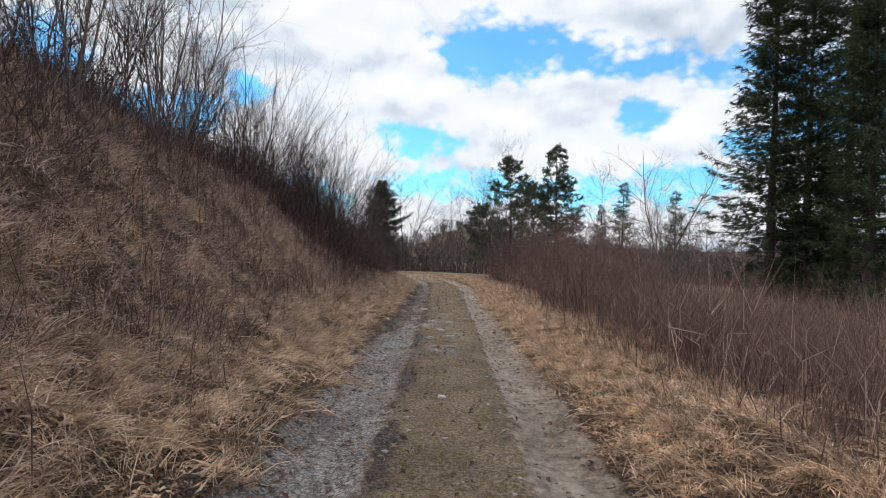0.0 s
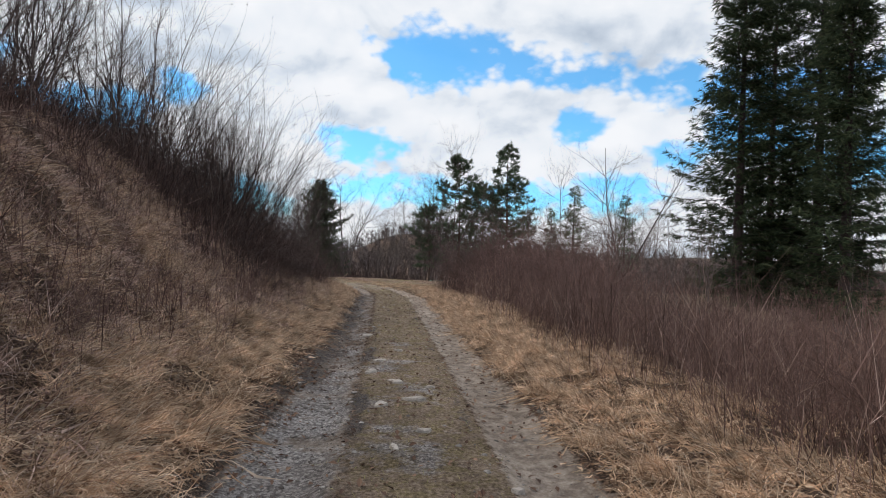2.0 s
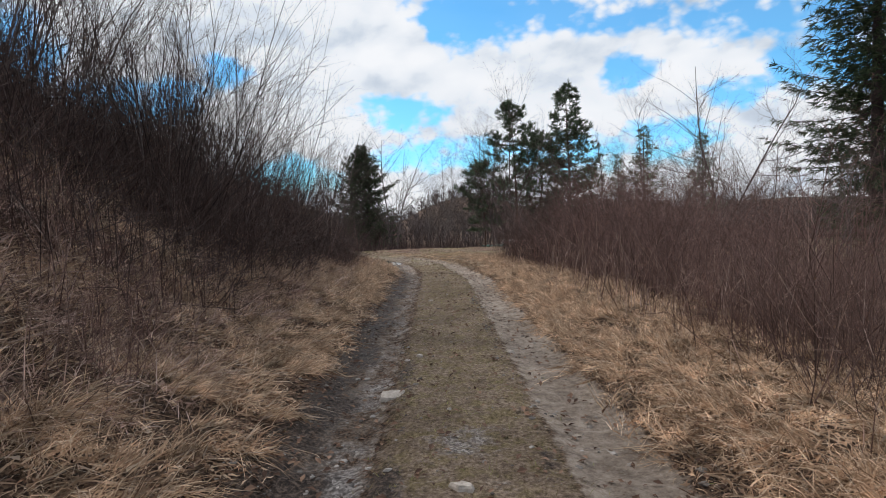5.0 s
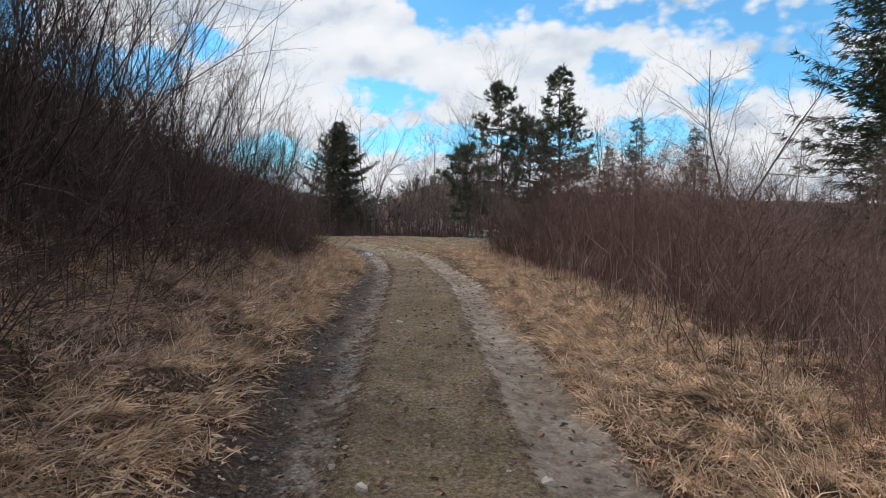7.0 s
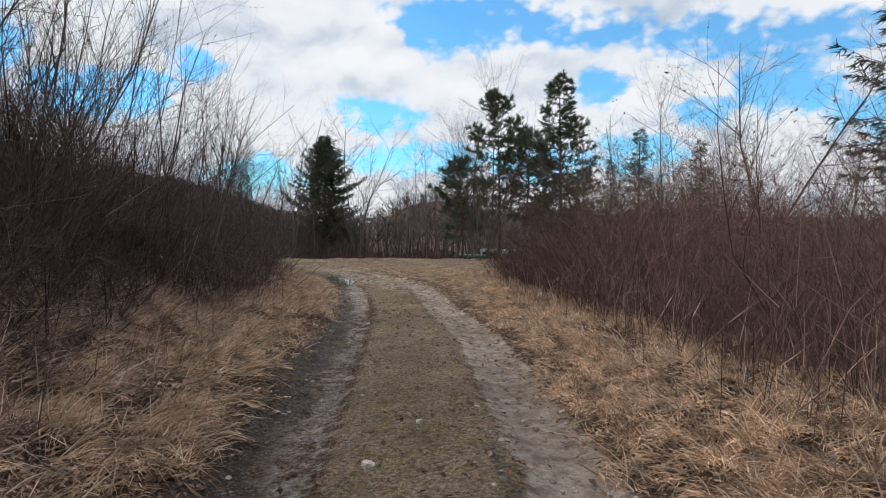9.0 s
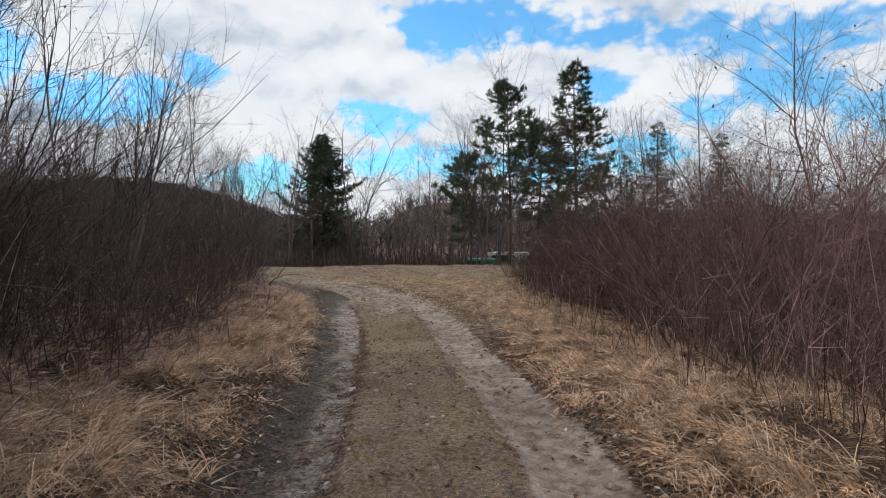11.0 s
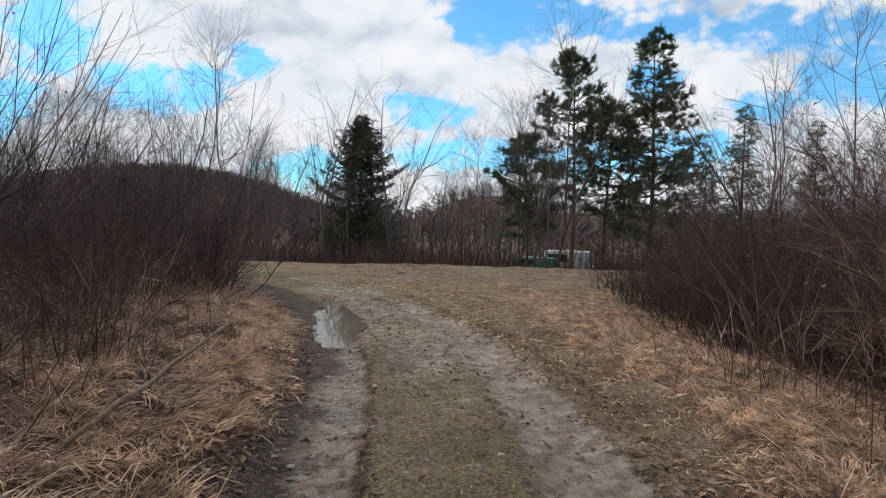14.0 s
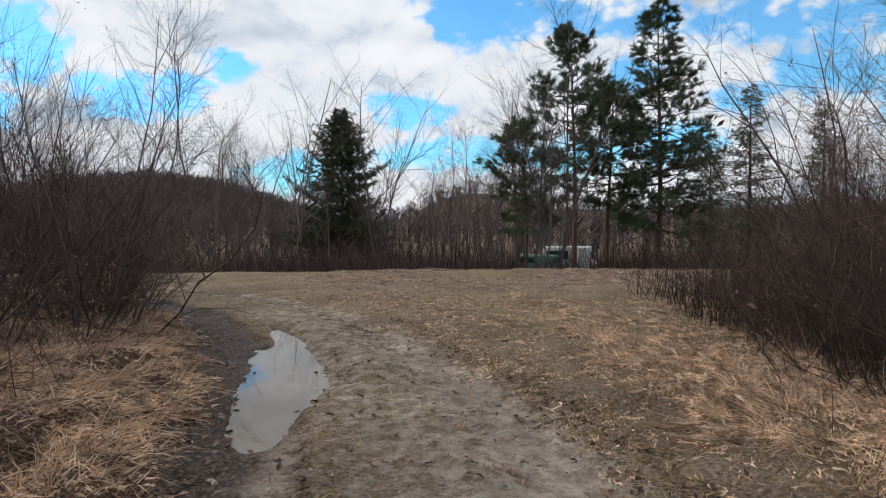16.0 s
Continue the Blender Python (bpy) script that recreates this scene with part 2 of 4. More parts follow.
def ground_mat():
    m, nt, b = blank("track_and_litter", 0.9)
    pos = place_vec(nt)
    zone = nt.nodes.new("ShaderNodeAttribute")
    zone.attribute_name = "zones"
    sp = nt.nodes.new("ShaderNodeSeparateColor")
    wire(nt, zone.outputs["Color"], sp.inputs[0])
    stony, dirt, field = sp.outputs
    wet = zone.outputs["Alpha"]
    n1 = noise_tex(nt, pos, 1.3, 5.0, 0.6)
    n2 = noise_tex(nt, pos, 7.0, 7.0, 0.72)
    n3 = noise_tex(nt, pos, 34.0, 6.0, 0.75)
    cell = nt.nodes.new("ShaderNodeTexVoronoi")
    cell.inputs["Scale"].default_value = 52.0
    wire(nt, pos, cell.inputs["Vector"])
    peb = nt.nodes.new("ShaderNodeSeparateColor")
    wire(nt, cell.outputs["Color"], peb.inputs[0])
    litter = ramp(nt, n3, [(0.42, (0.024, 0.015, 0.011)), (0.5, (0.085, 0.052, 0.036)), (0.58, (0.22, 0.145, 0.098))])
    turf = ramp(nt, n3, [(0.36, (0.075, 0.058, 0.026)), (0.5, (0.195, 0.155, 0.085)), (0.64, (0.36, 0.29, 0.18))])
    bare = ramp(nt, n3, [(0.36, (0.095, 0.066, 0.048)), (0.5, (0.235, 0.178, 0.135)), (0.64, (0.42, 0.34, 0.27))])
    turf = mix(nt, ramp(nt, n2, [(0.40, (0, 0, 0)), (0.54, (1, 1, 1))]), turf, bare)
    grit = ramp(nt, maths(nt, "ADD", maths(nt, "MULTIPLY", peb.outputs[0], 0.26), maths(nt, "MULTIPLY", n3, 0.78)), [(0.28, (0.055, 0.048, 0.047)), (0.5, (0.24, 0.222, 0.22)), (0.72, (0.62, 0.59, 0.58))])
    clay = ramp(nt, n2, [(0.40, (0.21, 0.165, 0.13)), (0.5, (0.36, 0.295, 0.242)), (0.60, (0.50, 0.425, 0.36))])
    clay = mix(nt, 0.22, clay, grit)
    mud = ramp(nt, n3, [(0.40, (0.016, 0.010, 0.008)), (0.5, (0.060, 0.041, 0.032)), (0.60, (0.19, 0.142, 0.115))])

    def edge(mask, hard=0.16):
        w = maths(nt, "ADD", mask, maths(nt, "MULTIPLY", maths(nt, "SUBTRACT", n2, 0.5), 1.35))
        return ramp(nt, w, [(0.5 - hard, (0, 0, 0)), (0.5 + hard, (1, 1, 1))])

    col = mix(nt, edge(field), litter, turf)
    col = mix(nt, edge(dirt), col, clay)
    col = mix(nt, edge(stony), col, grit)
    wm = edge(wet, 0.15)
    col = mix(nt, wm, col, mud)
    big = ramp(nt, n1, [(0.38, (0.78, 0.76, 0.74)), (0.62, (1.15, 1.15, 1.15))])
    col = mix(nt, 1.0, col, big, "MULTIPLY")
    wire(nt, col, b.inputs["Base Color"])
    r = nt.nodes.new("ShaderNodeMix")
    r.inputs[2].default_value, r.inputs[3].default_value = 0.92, 0.55
    wire(nt, wm, r.inputs[0])
    wire(nt, r.outputs[0], b.inputs["Roughness"])
    bump(nt, b, maths(nt, "ADD", maths(nt, "MULTIPLY", n2, 1.0), maths(nt, "MULTIPLY", n3, 0.8)), 1.0, 0.075)
    return m


GROUND = ground_mat()


def water_mat():
    m, nt, b = blank("muddy_water", 0.04)
    pos = place_vec(nt)
    wire(nt, ramp(nt, noise_tex(nt, pos, 1.2, 3.0), [(0.3, (0.10, 0.088, 0.07)), (0.7, (0.15, 0.13, 0.108))]), b.inputs["Base Color"])
    b.inputs["Specular IOR Level"].default_value = 0.5
    b.inputs["IOR"].default_value = 1.33
    bump(nt, b, noise_tex(nt, pos, 6.0, 2.0), 0.03, 0.01)
    return m


WATER = water_mat()


def paint(name, colour, rough=0.5, metal=0.0):
    m, nt, b = blank(name, rough)
    pos = place_vec(nt)
    n = noise_tex(nt, pos, 3.0, 5.0)
    wire(nt, mix(nt, 1.0, colour, ramp(nt, n, [(0.3, (0.8, 0.79, 0.77)), (0.7, (1.05, 1.05, 1.05))]), "MULTIPLY"), b.inputs["Base Color"])
    b.inputs["Metallic"].default_value = metal
    return m


# ---- mesh helpers ----
RNG = np.random.default_rng(7)


def mesh_of(name, verts, tris, mat, smooth=False):
    me = bpy.data.meshes.new(name)
    verts = np.ascontiguousarray(verts, dtype=np.float32)
    tris = np.ascontiguousarray(tris, dtype=np.int32)
    me.vertices.add(len(verts))
    me.vertices.foreach_set("co", verts.ravel())
    me.loops.add(tris.size)
    me.loops.foreach_set("vertex_index", tris.ravel())
    me.polygons.add(len(tris))
    me.polygons.foreach_set("loop_start", np.arange(0, tris.size, 3, dtype=np.int32))
    me.polygons.foreach_set("use_smooth", np.full(len(tris), smooth, dtype=bool))
    me.update(calc_edges=True)
    me.materials.append(mat)
    return me


def child(name, me, parent, label=""):
    ob = new(name, me)
    ob.parent = parent
    return tagged(ob, label)


def thing(name, label, category, group="", kind=""):
    return tagged(new(name), label, category, group, kind)


def unit(v):
    return v / np.maximum(np.linalg.norm(v, axis=-1, keepdims=True), 1e-9)


def prisms(a, b, ra, rb, sides=3):
    """Tapered sticks from a to b; those whose rb is zero end in a point."""
    a, b = np.asarray(a, float), np.asarray(b, float)
    ra, rb = np.asarray(ra, float), np.asarray(rb, float)
    d = unit(b - a)
    ref = np.where(np.abs(d[:, 2:3]) > 0.9, np.array([[1.0, 0, 0]]), np.array([[0, 0, 1.0]]))
    u = unit(np.cross(d, ref))
    w = np.cross(d, u)
    n = len(a)
    vs = []
    for p, r in ((a, ra), (b, rb)):
        for k in range(sides):
            t = 2 * math.pi * k / sides
            vs.append(p + r[:, None] * (math.cos(t) * u + math.sin(t) * w))
    v = np.stack(vs, 1).reshape(-1, 3)
    base = (np.arange(n) * 2 * sides)[:, None]
    f = []
    for k in range(sides):
        k2 = (k + 1) % sides
        f.append(base + np.array([[k, k2, sides + k]]))
        thick = base[rb > 1e-6]
        if len(thick):
            f.append(thick + np.array([[k2, sides + k2, sides + k]]))
    return v, np.concatenate(f)


def join(parts):
    vs, fs, o = [], [], 0
    for v, f in parts:
        vs.append(v)
        fs.append(f + o)
        o += len(v)
    return np.concatenate(vs), np.concatenate(fs)


def blade_strips(root, direction, side, length, width, droop, segs=3):
    """Grass blades: each rises along direction and bends over by its droop."""
    n = len(root)
    t = np.linspace(0, 1, segs + 1)
    rows = []
    for k, s in enumerate(t):
        p = root + direction * (length * s)[:, None]
        p[:, 2] -= droop * length * s * s
        w = width * (1 - 0.75 * s) * 0.5
        if k < segs:
            rows += [p - side * w[:, None], p + side * w[:, None]]
        else:
            rows.append(p)
    per = 2 * segs + 1
    v = np.stack(rows, 1).reshape(-1, 3)
    base = (np.arange(n) * per)[:, None]
    f = []
    for k in range(segs - 1):
        i = 2 * k
        f += [base + np.array([[i, i + 1, i + 3]]), base + np.array([[i, i + 3, i + 2]])]
    i = 2 * (segs - 1)
    f.append(base + np.array([[i, i + 1, i + 2]]))
    return v, np.concatenate(f)


# ---- the lie of the land ----
def chaikin(p, n):
    for _ in range(n):
        q = [p[0]]
        for a, b in zip(p[:-1], p[1:]):
            q += [0.75 * a + 0.25 * b, 0.25 * a + 0.75 * b]
        p = np.array(q + [p[-1]])
    return p


TRACK = chaikin(np.array([(0, -60), (0.1, 5), (0.13, 20), (0.1, 28), (-0.1, 31), (-0.55, 34.2), (-1.35, 37), (-2.6, 39.8), (-4.4, 42.3), (-7, 44.2), (-11, 45.8), (-18, 47), (-60, 50.0)], float), 2)


def lateral(x, y):
    """Distance from the middle of the track, to the right of the way walked."""
    best, out = np.full(np.shape(x), 1e9), np.zeros(np.shape(x))
    for a, b in zip(TRACK[:-1], TRACK[1:]):
        e = b - a
        s = np.clip(((x - a[0]) * e[0] + (y - a[1]) * e[1]) / (e @ e), 0, 1)
        qx, qy = x - a[0] - s * e[0], y - a[1] - s * e[1]
        r = np.hypot(qx, qy)
        sign = np.where(e[1] * qx - e[0] * qy >= 0, 1.0, -1.0)
        near = r < best
        best = np.where(near, r, best)
        out = np.where(near, r * sign, out)
    return out


def rut_left(y):
    return np.interp(y, [2, 9, 15, 26, 30, 34], [-1.02, -0.96, -0.86, -0.87, -0.96, -0.88])


def rut_right(y):
    return np.interp(y, [2, 6, 11, 26, 29, 32, 36], [0.82, 0.92, 0.96, 0.95, 0.76, 0.86, 0.9])


def waves(x, y, s, seed):
    """Cheap smooth unevenness between about -1 and 1."""
    r = np.random.default_rng(seed)
    z = 0
    for k in range(6):
        a, ph, f = r.uniform(0, 6.28), r.uniform(0, 6.28), s * (1 + 0.45 * k)
        z = z + np.sin((x * math.cos(a) + y * math.sin(a)) * f + ph) / (1 + 0.35 * k)
    return z / 3.0


def bell(x, y, cx, cy, rx, ry, p=1.0):
    return np.exp(-(((x - cx) / rx) ** 2 + ((y - cy) / ry) ** 2) ** p)


def puddle_depth(x, y):
    t = np.clip((y - 35.0) / 4.7, 0, 1)
    mid = np.interp(t, [0, 0.13, 0.38, 0.77, 1], [-1.75, -1.8, -1.83, -2.36, -2.85]) + 0.02 * np.sin(y * 3.1)
    half = np.interp(t, [0, 0.12, 0.38, 0.6, 0.8, 1.0], [0.1, 0.27, 0.47, 0.36, 0.24, 0.1]) + 0.02 * np.sin(y * 4.3 + 2)
    inside = np.clip(1.35 - np.abs(x - mid) / half, 0, 1) * np.clip((y - 34.95) / 0.5, 0, 1) * np.clip((40.0 - y) / 0.5, 0, 1)
    more = bell(x, y, -5.0, 44.3, 0.75, 0.35) + bell(x, y, -4.2, 44.9, 0.5, 0.25)
    return np.maximum(inside, more)


def height(x, y):
    x, y = np.asarray(x, float), np.asarray(y, float)
    d = lateral(x, y)
    z = np.interp(y, [-10, 0, 10, 20, 26, 31, 38, 50, 53, 60, 75, 140, 400], [0, 0, -0.1, -0.1, -0.1, -0.25, -0.32, -0.36, -0.6, -1.8, -2.9, -3.4, -3.4])
    crest = np.interp(y, [-30, 0, 10, 18, 25, 30, 36, 42, 48], [4.9, 4.9, 4.8, 4.2, 3.0, 2.1, 1.2, 0.6, 0.2])
    bank = np.interp(-d, [1.35, 1.6, 2.1, 2.6, 3.25, 4.0, 4.9, 6.0, 7.2, 9, 16, 40, 200], [0, 0.07, 0.17, 0.36, 0.78, 1.6, 2.6, 3.6, 4.35, 4.8, 5.2, 6.5, 9])
    low = np.interp(-d, [1.35, 1.6, 2.2, 3.5, 6, 200], [0, 0.08, 0.2, 0.35, 0.6, 0.6])
    z = z + np.maximum(bank * crest / 4.8, low * np.interp(y, [36, 44], [1, 0.1])) * np.where(y > 60, np.clip((90 - y) / 30, 0, 1), 1)
    right = np.interp(d, [1.3, 1.7, 2.4, 3.2, 6, 12, 30, 200], [0, 0.04, 0.1, 0.05, -0.4, -1.0, -1.6, -2.0])
    z = z + right * np.interp(y, [34, 42], [1, 0.15])
    rut = np.interp(y, [30, 38, 44], [1, 0.6, 0.4])
    z = z - rut * (0.085 * np.exp(-((d - rut_left(y)) / 0.33) ** 4) + 0.06 * np.exp(-((d - rut_right(y)) / 0.28) ** 4))
    near = np.clip((2.0 - np.abs(d)) / 0.8, 0, 1)
    z = z + near * (0.018 * waves(x, y, 5.0, 1) + 0.016 * waves(x, y, 14.0, 2) + 0.012 * waves(x, y, 31.0, 14) * np.exp(-((d + 0.9) / 0.5) ** 4)) + (1 - near) * (0.07 * waves(x, y, 1.3, 3) + 0.06 * waves(x, y, 4.6, 4)) * np.where((y > 38) & (np.abs(x) < 14), 0.5, 1)
    z = z + 0.13 * np.clip((-d - 1.7) / 0.8, 0, 1) * np.clip((8.5 - np.abs(d)) / 2, 0, 1) * np.clip((38 - y) / 4, 0, 1) * waves(x, y, 2.9, 71) + 0.06 * np.clip((d - 1.7) / 0.6, 0, 1) * np.clip((5 - d) / 1, 0, 1) * np.clip((40 - y) / 4, 0, 1) * waves(x, y, 3.3, 72)
    z = z - 0.13 * puddle_depth(x, y)
    # a low rise of rough grass at the edge of the meadow
    z = z + 0.10 * bell(x, y, 3.0, 49.0, 6.0, 2.2)
    # wooded hills far off
    far = 15 * bell(x, y, 13, 290, 30, 50, 1.2) + 9 * bell(x, y, 62, 330, 40, 60) + 24 * bell(x, y, -141, 330, 66, 110, 1.2) + 14 * bell(x, y, 260, 420, 160, 120)
    return z + far


def spread(lo, hi, fine_lo, fine_hi, step, grow=1.16):
    p = list(np.arange(fine_lo, fine_hi + step / 2, step))
    s, q = step, fine_hi
    while q < hi:
        s *= grow
        q += s
        p.append(q)
    s, q = step, fine_lo
    while q > lo:
        s *= grow
        q -= s
        p.insert(0, q)
    return np.array(p)


def build_ground():
    xs, ys = spread(-2500, 2500, -4.2, 3.4, 0.07), spread(-1500, 4000, 1.0, 47.0, 0.11, 1.12)
    gx, gy = np.meshgrid(xs, ys)
    gz = height(gx, gy)
    v = np.stack([gx, gy, gz], -1).reshape(-1, 3)
    nx, ny = len(xs), len(ys)
    i = (np.arange(ny - 1)[:, None] * nx + np.arange(nx - 1)[None]).ravel()
    f = np.concatenate([np.stack([i, i + 1, i + nx + 1], 1), np.stack([i, i + nx + 1, i + nx], 1)])
    me = mesh_of("ground", v, f, GROUND, True)
    x, y = v[:, 0], v[:, 1]
    d = lateral(x, y)
    fade = np.interp(y, [31, 36, 40], [1, 0.8, 0.5])
    dl, dr = d - rut_left(y), d - rut_right(y)
    broad_l = np.interp(y, [2, 8, 14, 20], [0.47, 0.42, 0.34, 0.32])
    blot = np.clip(0.6 + 0.7 * waves(x, y, 2.3, 15), 0.1, 1.2)
    fleck = np.clip(0.55 + 0.8 * waves(x, y, 4.1, 17), 0, 1.2)
    stony = np.exp(-(dl / broad_l) ** 6) * np.interp(y, [7, 11, 17, 28, 33, 38], [1, 0.85, 0.5, 0.55, 0.6, 0.2])
    stony = stony * np.interp(y, [3, 7], [1, 0]) + stony * (0.45 + 0.6 * fleck) * np.interp(y, [3, 7], [0, 1])
    stony = np.maximum(stony, np.exp(-((d + 0.1) / 0.55) ** 4) * np.interp(y, [6, 9, 14, 17], [0.1, 0.62, 0.58, 0.0]) * fleck)
    dirt = np.exp(-(dr / 0.33) ** 6) * fade + np.interp(y, [9, 14, 29, 33], [0.85, 0.5, 0.5, 0.8]) * np.exp(-(dl / (broad_l + 0.04)) ** 6) * fade
    dirt = np.maximum(dirt, np.interp(y, [31, 34, 38, 41, 44], [0, 0.62, 0.62, 0.5, 0]) * np.exp(-((d - 0.5) / 1.0) ** 4))
    field = np.exp(-((d - 0.05) / 0.62) ** 6) + np.where(d > 0.9, np.clip((y - 29) / 4, 0, 1), 0)
    field = field * np.clip((53 - y) / 1.5, 0, 1)
    # mud: along the outer foot of each rut, on their inner lips, and through the left rut further on
    wet = 1.0 * np.exp(-((dl + broad_l + 0.07) / 0.12) ** 2) + 0.95 * np.exp(-((dl - broad_l - 0.06) / 0.13) ** 2) * np.interp(y, [8, 16, 20], [1, 0.8, 0.25]) * np.maximum(blot, 0.35)
    wet = np.maximum(wet, np.exp(-((d + 1.0) / 0.62) ** 4) * np.interp(y, [33, 35.5, 46], [0, 0.85, 0.75]) * np.maximum(blot, 0.55))
    wet = wet + 0.8 * np.exp(-((dr - 0.42) / 0.11) ** 2) * np.interp(y, [25, 30], [1, 0]) * np.maximum(blot, 0.4)
    wet = wet + 1.3 * np.exp(-((dl + 0.17) / 0.22) ** 2) * np.interp(y, [8, 13, 30, 34], [0.1, 0.8, 1, 0.6]) * np.maximum(fleck, 0.45)
    wet = wet + 0.55 * np.exp(-((dr + 0.42) / 0.11) ** 2) * blot
    z = np.clip(np.stack([stony, dirt, np.clip(field, 0, 1), wet], 1), 0, 1).astype(np.float32)
    at = me.color_attributes.new("zones", "FLOAT_COLOR", "POINT")
    at.data.foreach_set("color", z.ravel())
    tagged(new("ground", me), "rutted dirt and gravel farm track with leaf litter", "ground", kind="structure")


build_ground()


def build_puddle(name, x0, x1, y0, y1, level, label):
    xs, ys = np.linspace(x0, x1, 30), np.linspace(y0, y1, 60)
    gx, gy = np.meshgrid(xs, ys)
    # only where the ground lies under the water, with a little overlap
    z = height(gx, gy)
    v = np.stack([gx, gy, np.full_like(gx, level)], -1).reshape(-1, 3)
    i = (np.arange(59)[:, None] * 30 + np.arange(29)[None])
    wetc = (np.minimum(np.minimum(z[:-1, :-1], z[1:, :-1]), np.minimum(z[:-1, 1:], z[1:, 1:])) < level + 0.01)
    inside = puddle_depth(gx, gy)
    wetc = wetc & (np.maximum(inside[:-1, :-1], inside[1:, 1:]) > 0.04)
    i = i[wetc]
    f = np.concatenate([np.stack([i, i + 1, i + 31], 1), np.stack([i, i + 31, i + 30], 1)])
    tagged(new(name, mesh_of(name, v, f, WATER, True)), label, "puddle")


def mean_level(x, y):
    return float(height(np.array([x]), np.array([y]))[0])


build_puddle("puddle", -3.3, -0.9, 34.6, 40.1, mean_level(-2.0, 37.0) + 0.075, "long muddy rain puddle in the wheel rut")
build_puddle("puddle", -6.3, -3.4, 43.6, 45.4, mean_level(-5.0, 44.3) + 0.06, "shallow muddy puddle on the bend of the track")


# ---- grass, leaves and stones on the ground ----
def scatter(n, x0, x1, y0, y1, keep):
    x, y = RNG.uniform(x0, x1, n), RNG.uniform(y0, y1, n)
    d = lateral(x, y)
    ok = RNG.uniform(0, 1, n) < keep(x, y, d)
    return x[ok], y[ok], d[ok]


def tufts(name, label, mat, x, y, d, blades, reach, tall, wide, lean, flop=0.7):
    """Tussocks of long blades that hang over, down the slope and towards the track."""
    n = len(x)
    size = RNG.uniform(0.6, 1.25, n)
    flow = RNG.uniform(0, 2 * math.pi, n)
    side = np.where(d < 0, 0.0, math.pi)
    idx = np.repeat(np.arange(n), blades)
    m = len(idx)
    off = RNG.normal(0, reach, (m, 2))
    px, py = x[idx] + off[:, 0], y[idx] + off[:, 1]
    a = RNG.uniform(0, 2 * math.pi, m)
    dirx = 0.5 * np.cos(a) + 1.25 * lean * np.cos(side[idx]) + 0.5 * np.cos(flow[idx])
    diry = 0.5 * np.sin(a) + 0.5 * np.sin(flow[idx])
    rise = RNG.uniform(0.55, 1.7, m)
    dirv = unit(np.stack([dirx, diry, rise], 1))
    length = tall * size[idx] * RNG.uniform(0.45, 1.15, m)
    length = length * np.interp(py, [28, 34], [1.0, 0.7])
    droop = RNG.uniform(0.35, 1.15, m)
    root = np.stack([px, py, height(px, py) - 0.01], 1)
    b = RNG.uniform(0, 2 * math.pi, m)
    sd = unit(np.cross(dirv, np.stack([np.cos(b), np.sin(b), 0.4 * np.ones(m)], 1)))
    v, f = blade_strips(root, dirv, sd, length, RNG.uniform(0.6, 1.4, m) * wide, droop)
    low = height(v[:, 0], v[:, 1])
    v[:, 2] = np.maximum(v[:, 2], low + 0.004 + 0.03 * RNG.uniform(0, 1, len(v)))
    tagged(new(name, mesh_of(name, v, f, mat)), label, "grass", kind="stuff")


def bank_keep(x, y, d):
    edge = np.interp(-d, [1.3, 1.5, 1.75, 3.2, 4.2, 5.5, 7], [0, 0.7, 1, 1, 0.7, 0.3, 0.12])
    return edge * np.interp(y, [36, 44], [1, 0.35]) * np.clip(0.95 + 0.8 * waves(x, y, 2.4, 63), 0.25, 1)


x, y, d = scatter(5200, -8, -1.2, 1.2, 42, bank_keep)
tufts("bank_grass", "long dry straw-coloured grass hanging over the bank", GRASS, x, y, d, 66, 0.085, 0.52, 0.006, 0.5)
x, y, d = scatter(5600, -9, -1.9, 1.0, 40, lambda x, y, d: np.interp(-d, [1.9, 2.4, 3.2, 6.5, 9], [0, 0.5, 1, 0.9, 0.3]) * np.where((y > 18) & (y < 33) & (d < -3.4), 0.25, 1))
tufts("withered_grass", "grey-brown withered grass and weeds on the slope", GREY_GRASS, x, y, d, 32, 0.09, 0.52, 0.0075, 0.35)
x, y, d = scatter(4400, 1.2, 6.5, 1.2, 44, lambda x, y, d: np.interp(d - np.interp(y, [28, 35], [0, 0.9]), [1.2, 1.45, 1.7, 3.0, 3.6, 5.5], [0, 0.7, 1, 1, 0.45, 0.1]) * np.interp(y, [31, 37, 41, 44], [1, 1, 0.5, 0.2]))
tufts("verge_grass", "long dry straw-coloured grass along the verge", GRASS, x, y, d, 62, 0.09, 0.46, 0.006, 0.3)


x, y, d = scatter(3800, -4, 7, 29, 43, lambda x, y, d: np.where(d > 0, np.interp(d, [1.0, 1.4, 2.0, 5.5], [0, 0.45, 1, 0.8]), np.interp(-d, [1.3, 1.6, 3.5], [0, 0.8, 0.5])) * np.interp(y, [29, 32, 42], [0.1, 1, 0.7]))
tufts("matted_grass", "short matted dry grass at the edges of the bend", GRASS, x, y, d, 20, 0.13, 0.2, 0.007, 0.1)
x, y, d = scatter(2600, -4, 9, 40, 52, lambda x, y, d: np.where(d > 1.3, np.interp(y, [40, 44, 46, 51], [0.08, 0.25, 1, 1]) * np.clip(0.6 + waves(x, y, 0.8, 6), 0.1, 1), 0))
tufts("meadow_grass", "rough withered grass at the far edge of the meadow", GREY_GRASS, x, y, d, 18, 0.16, 0.26, 0.011, 0.0)


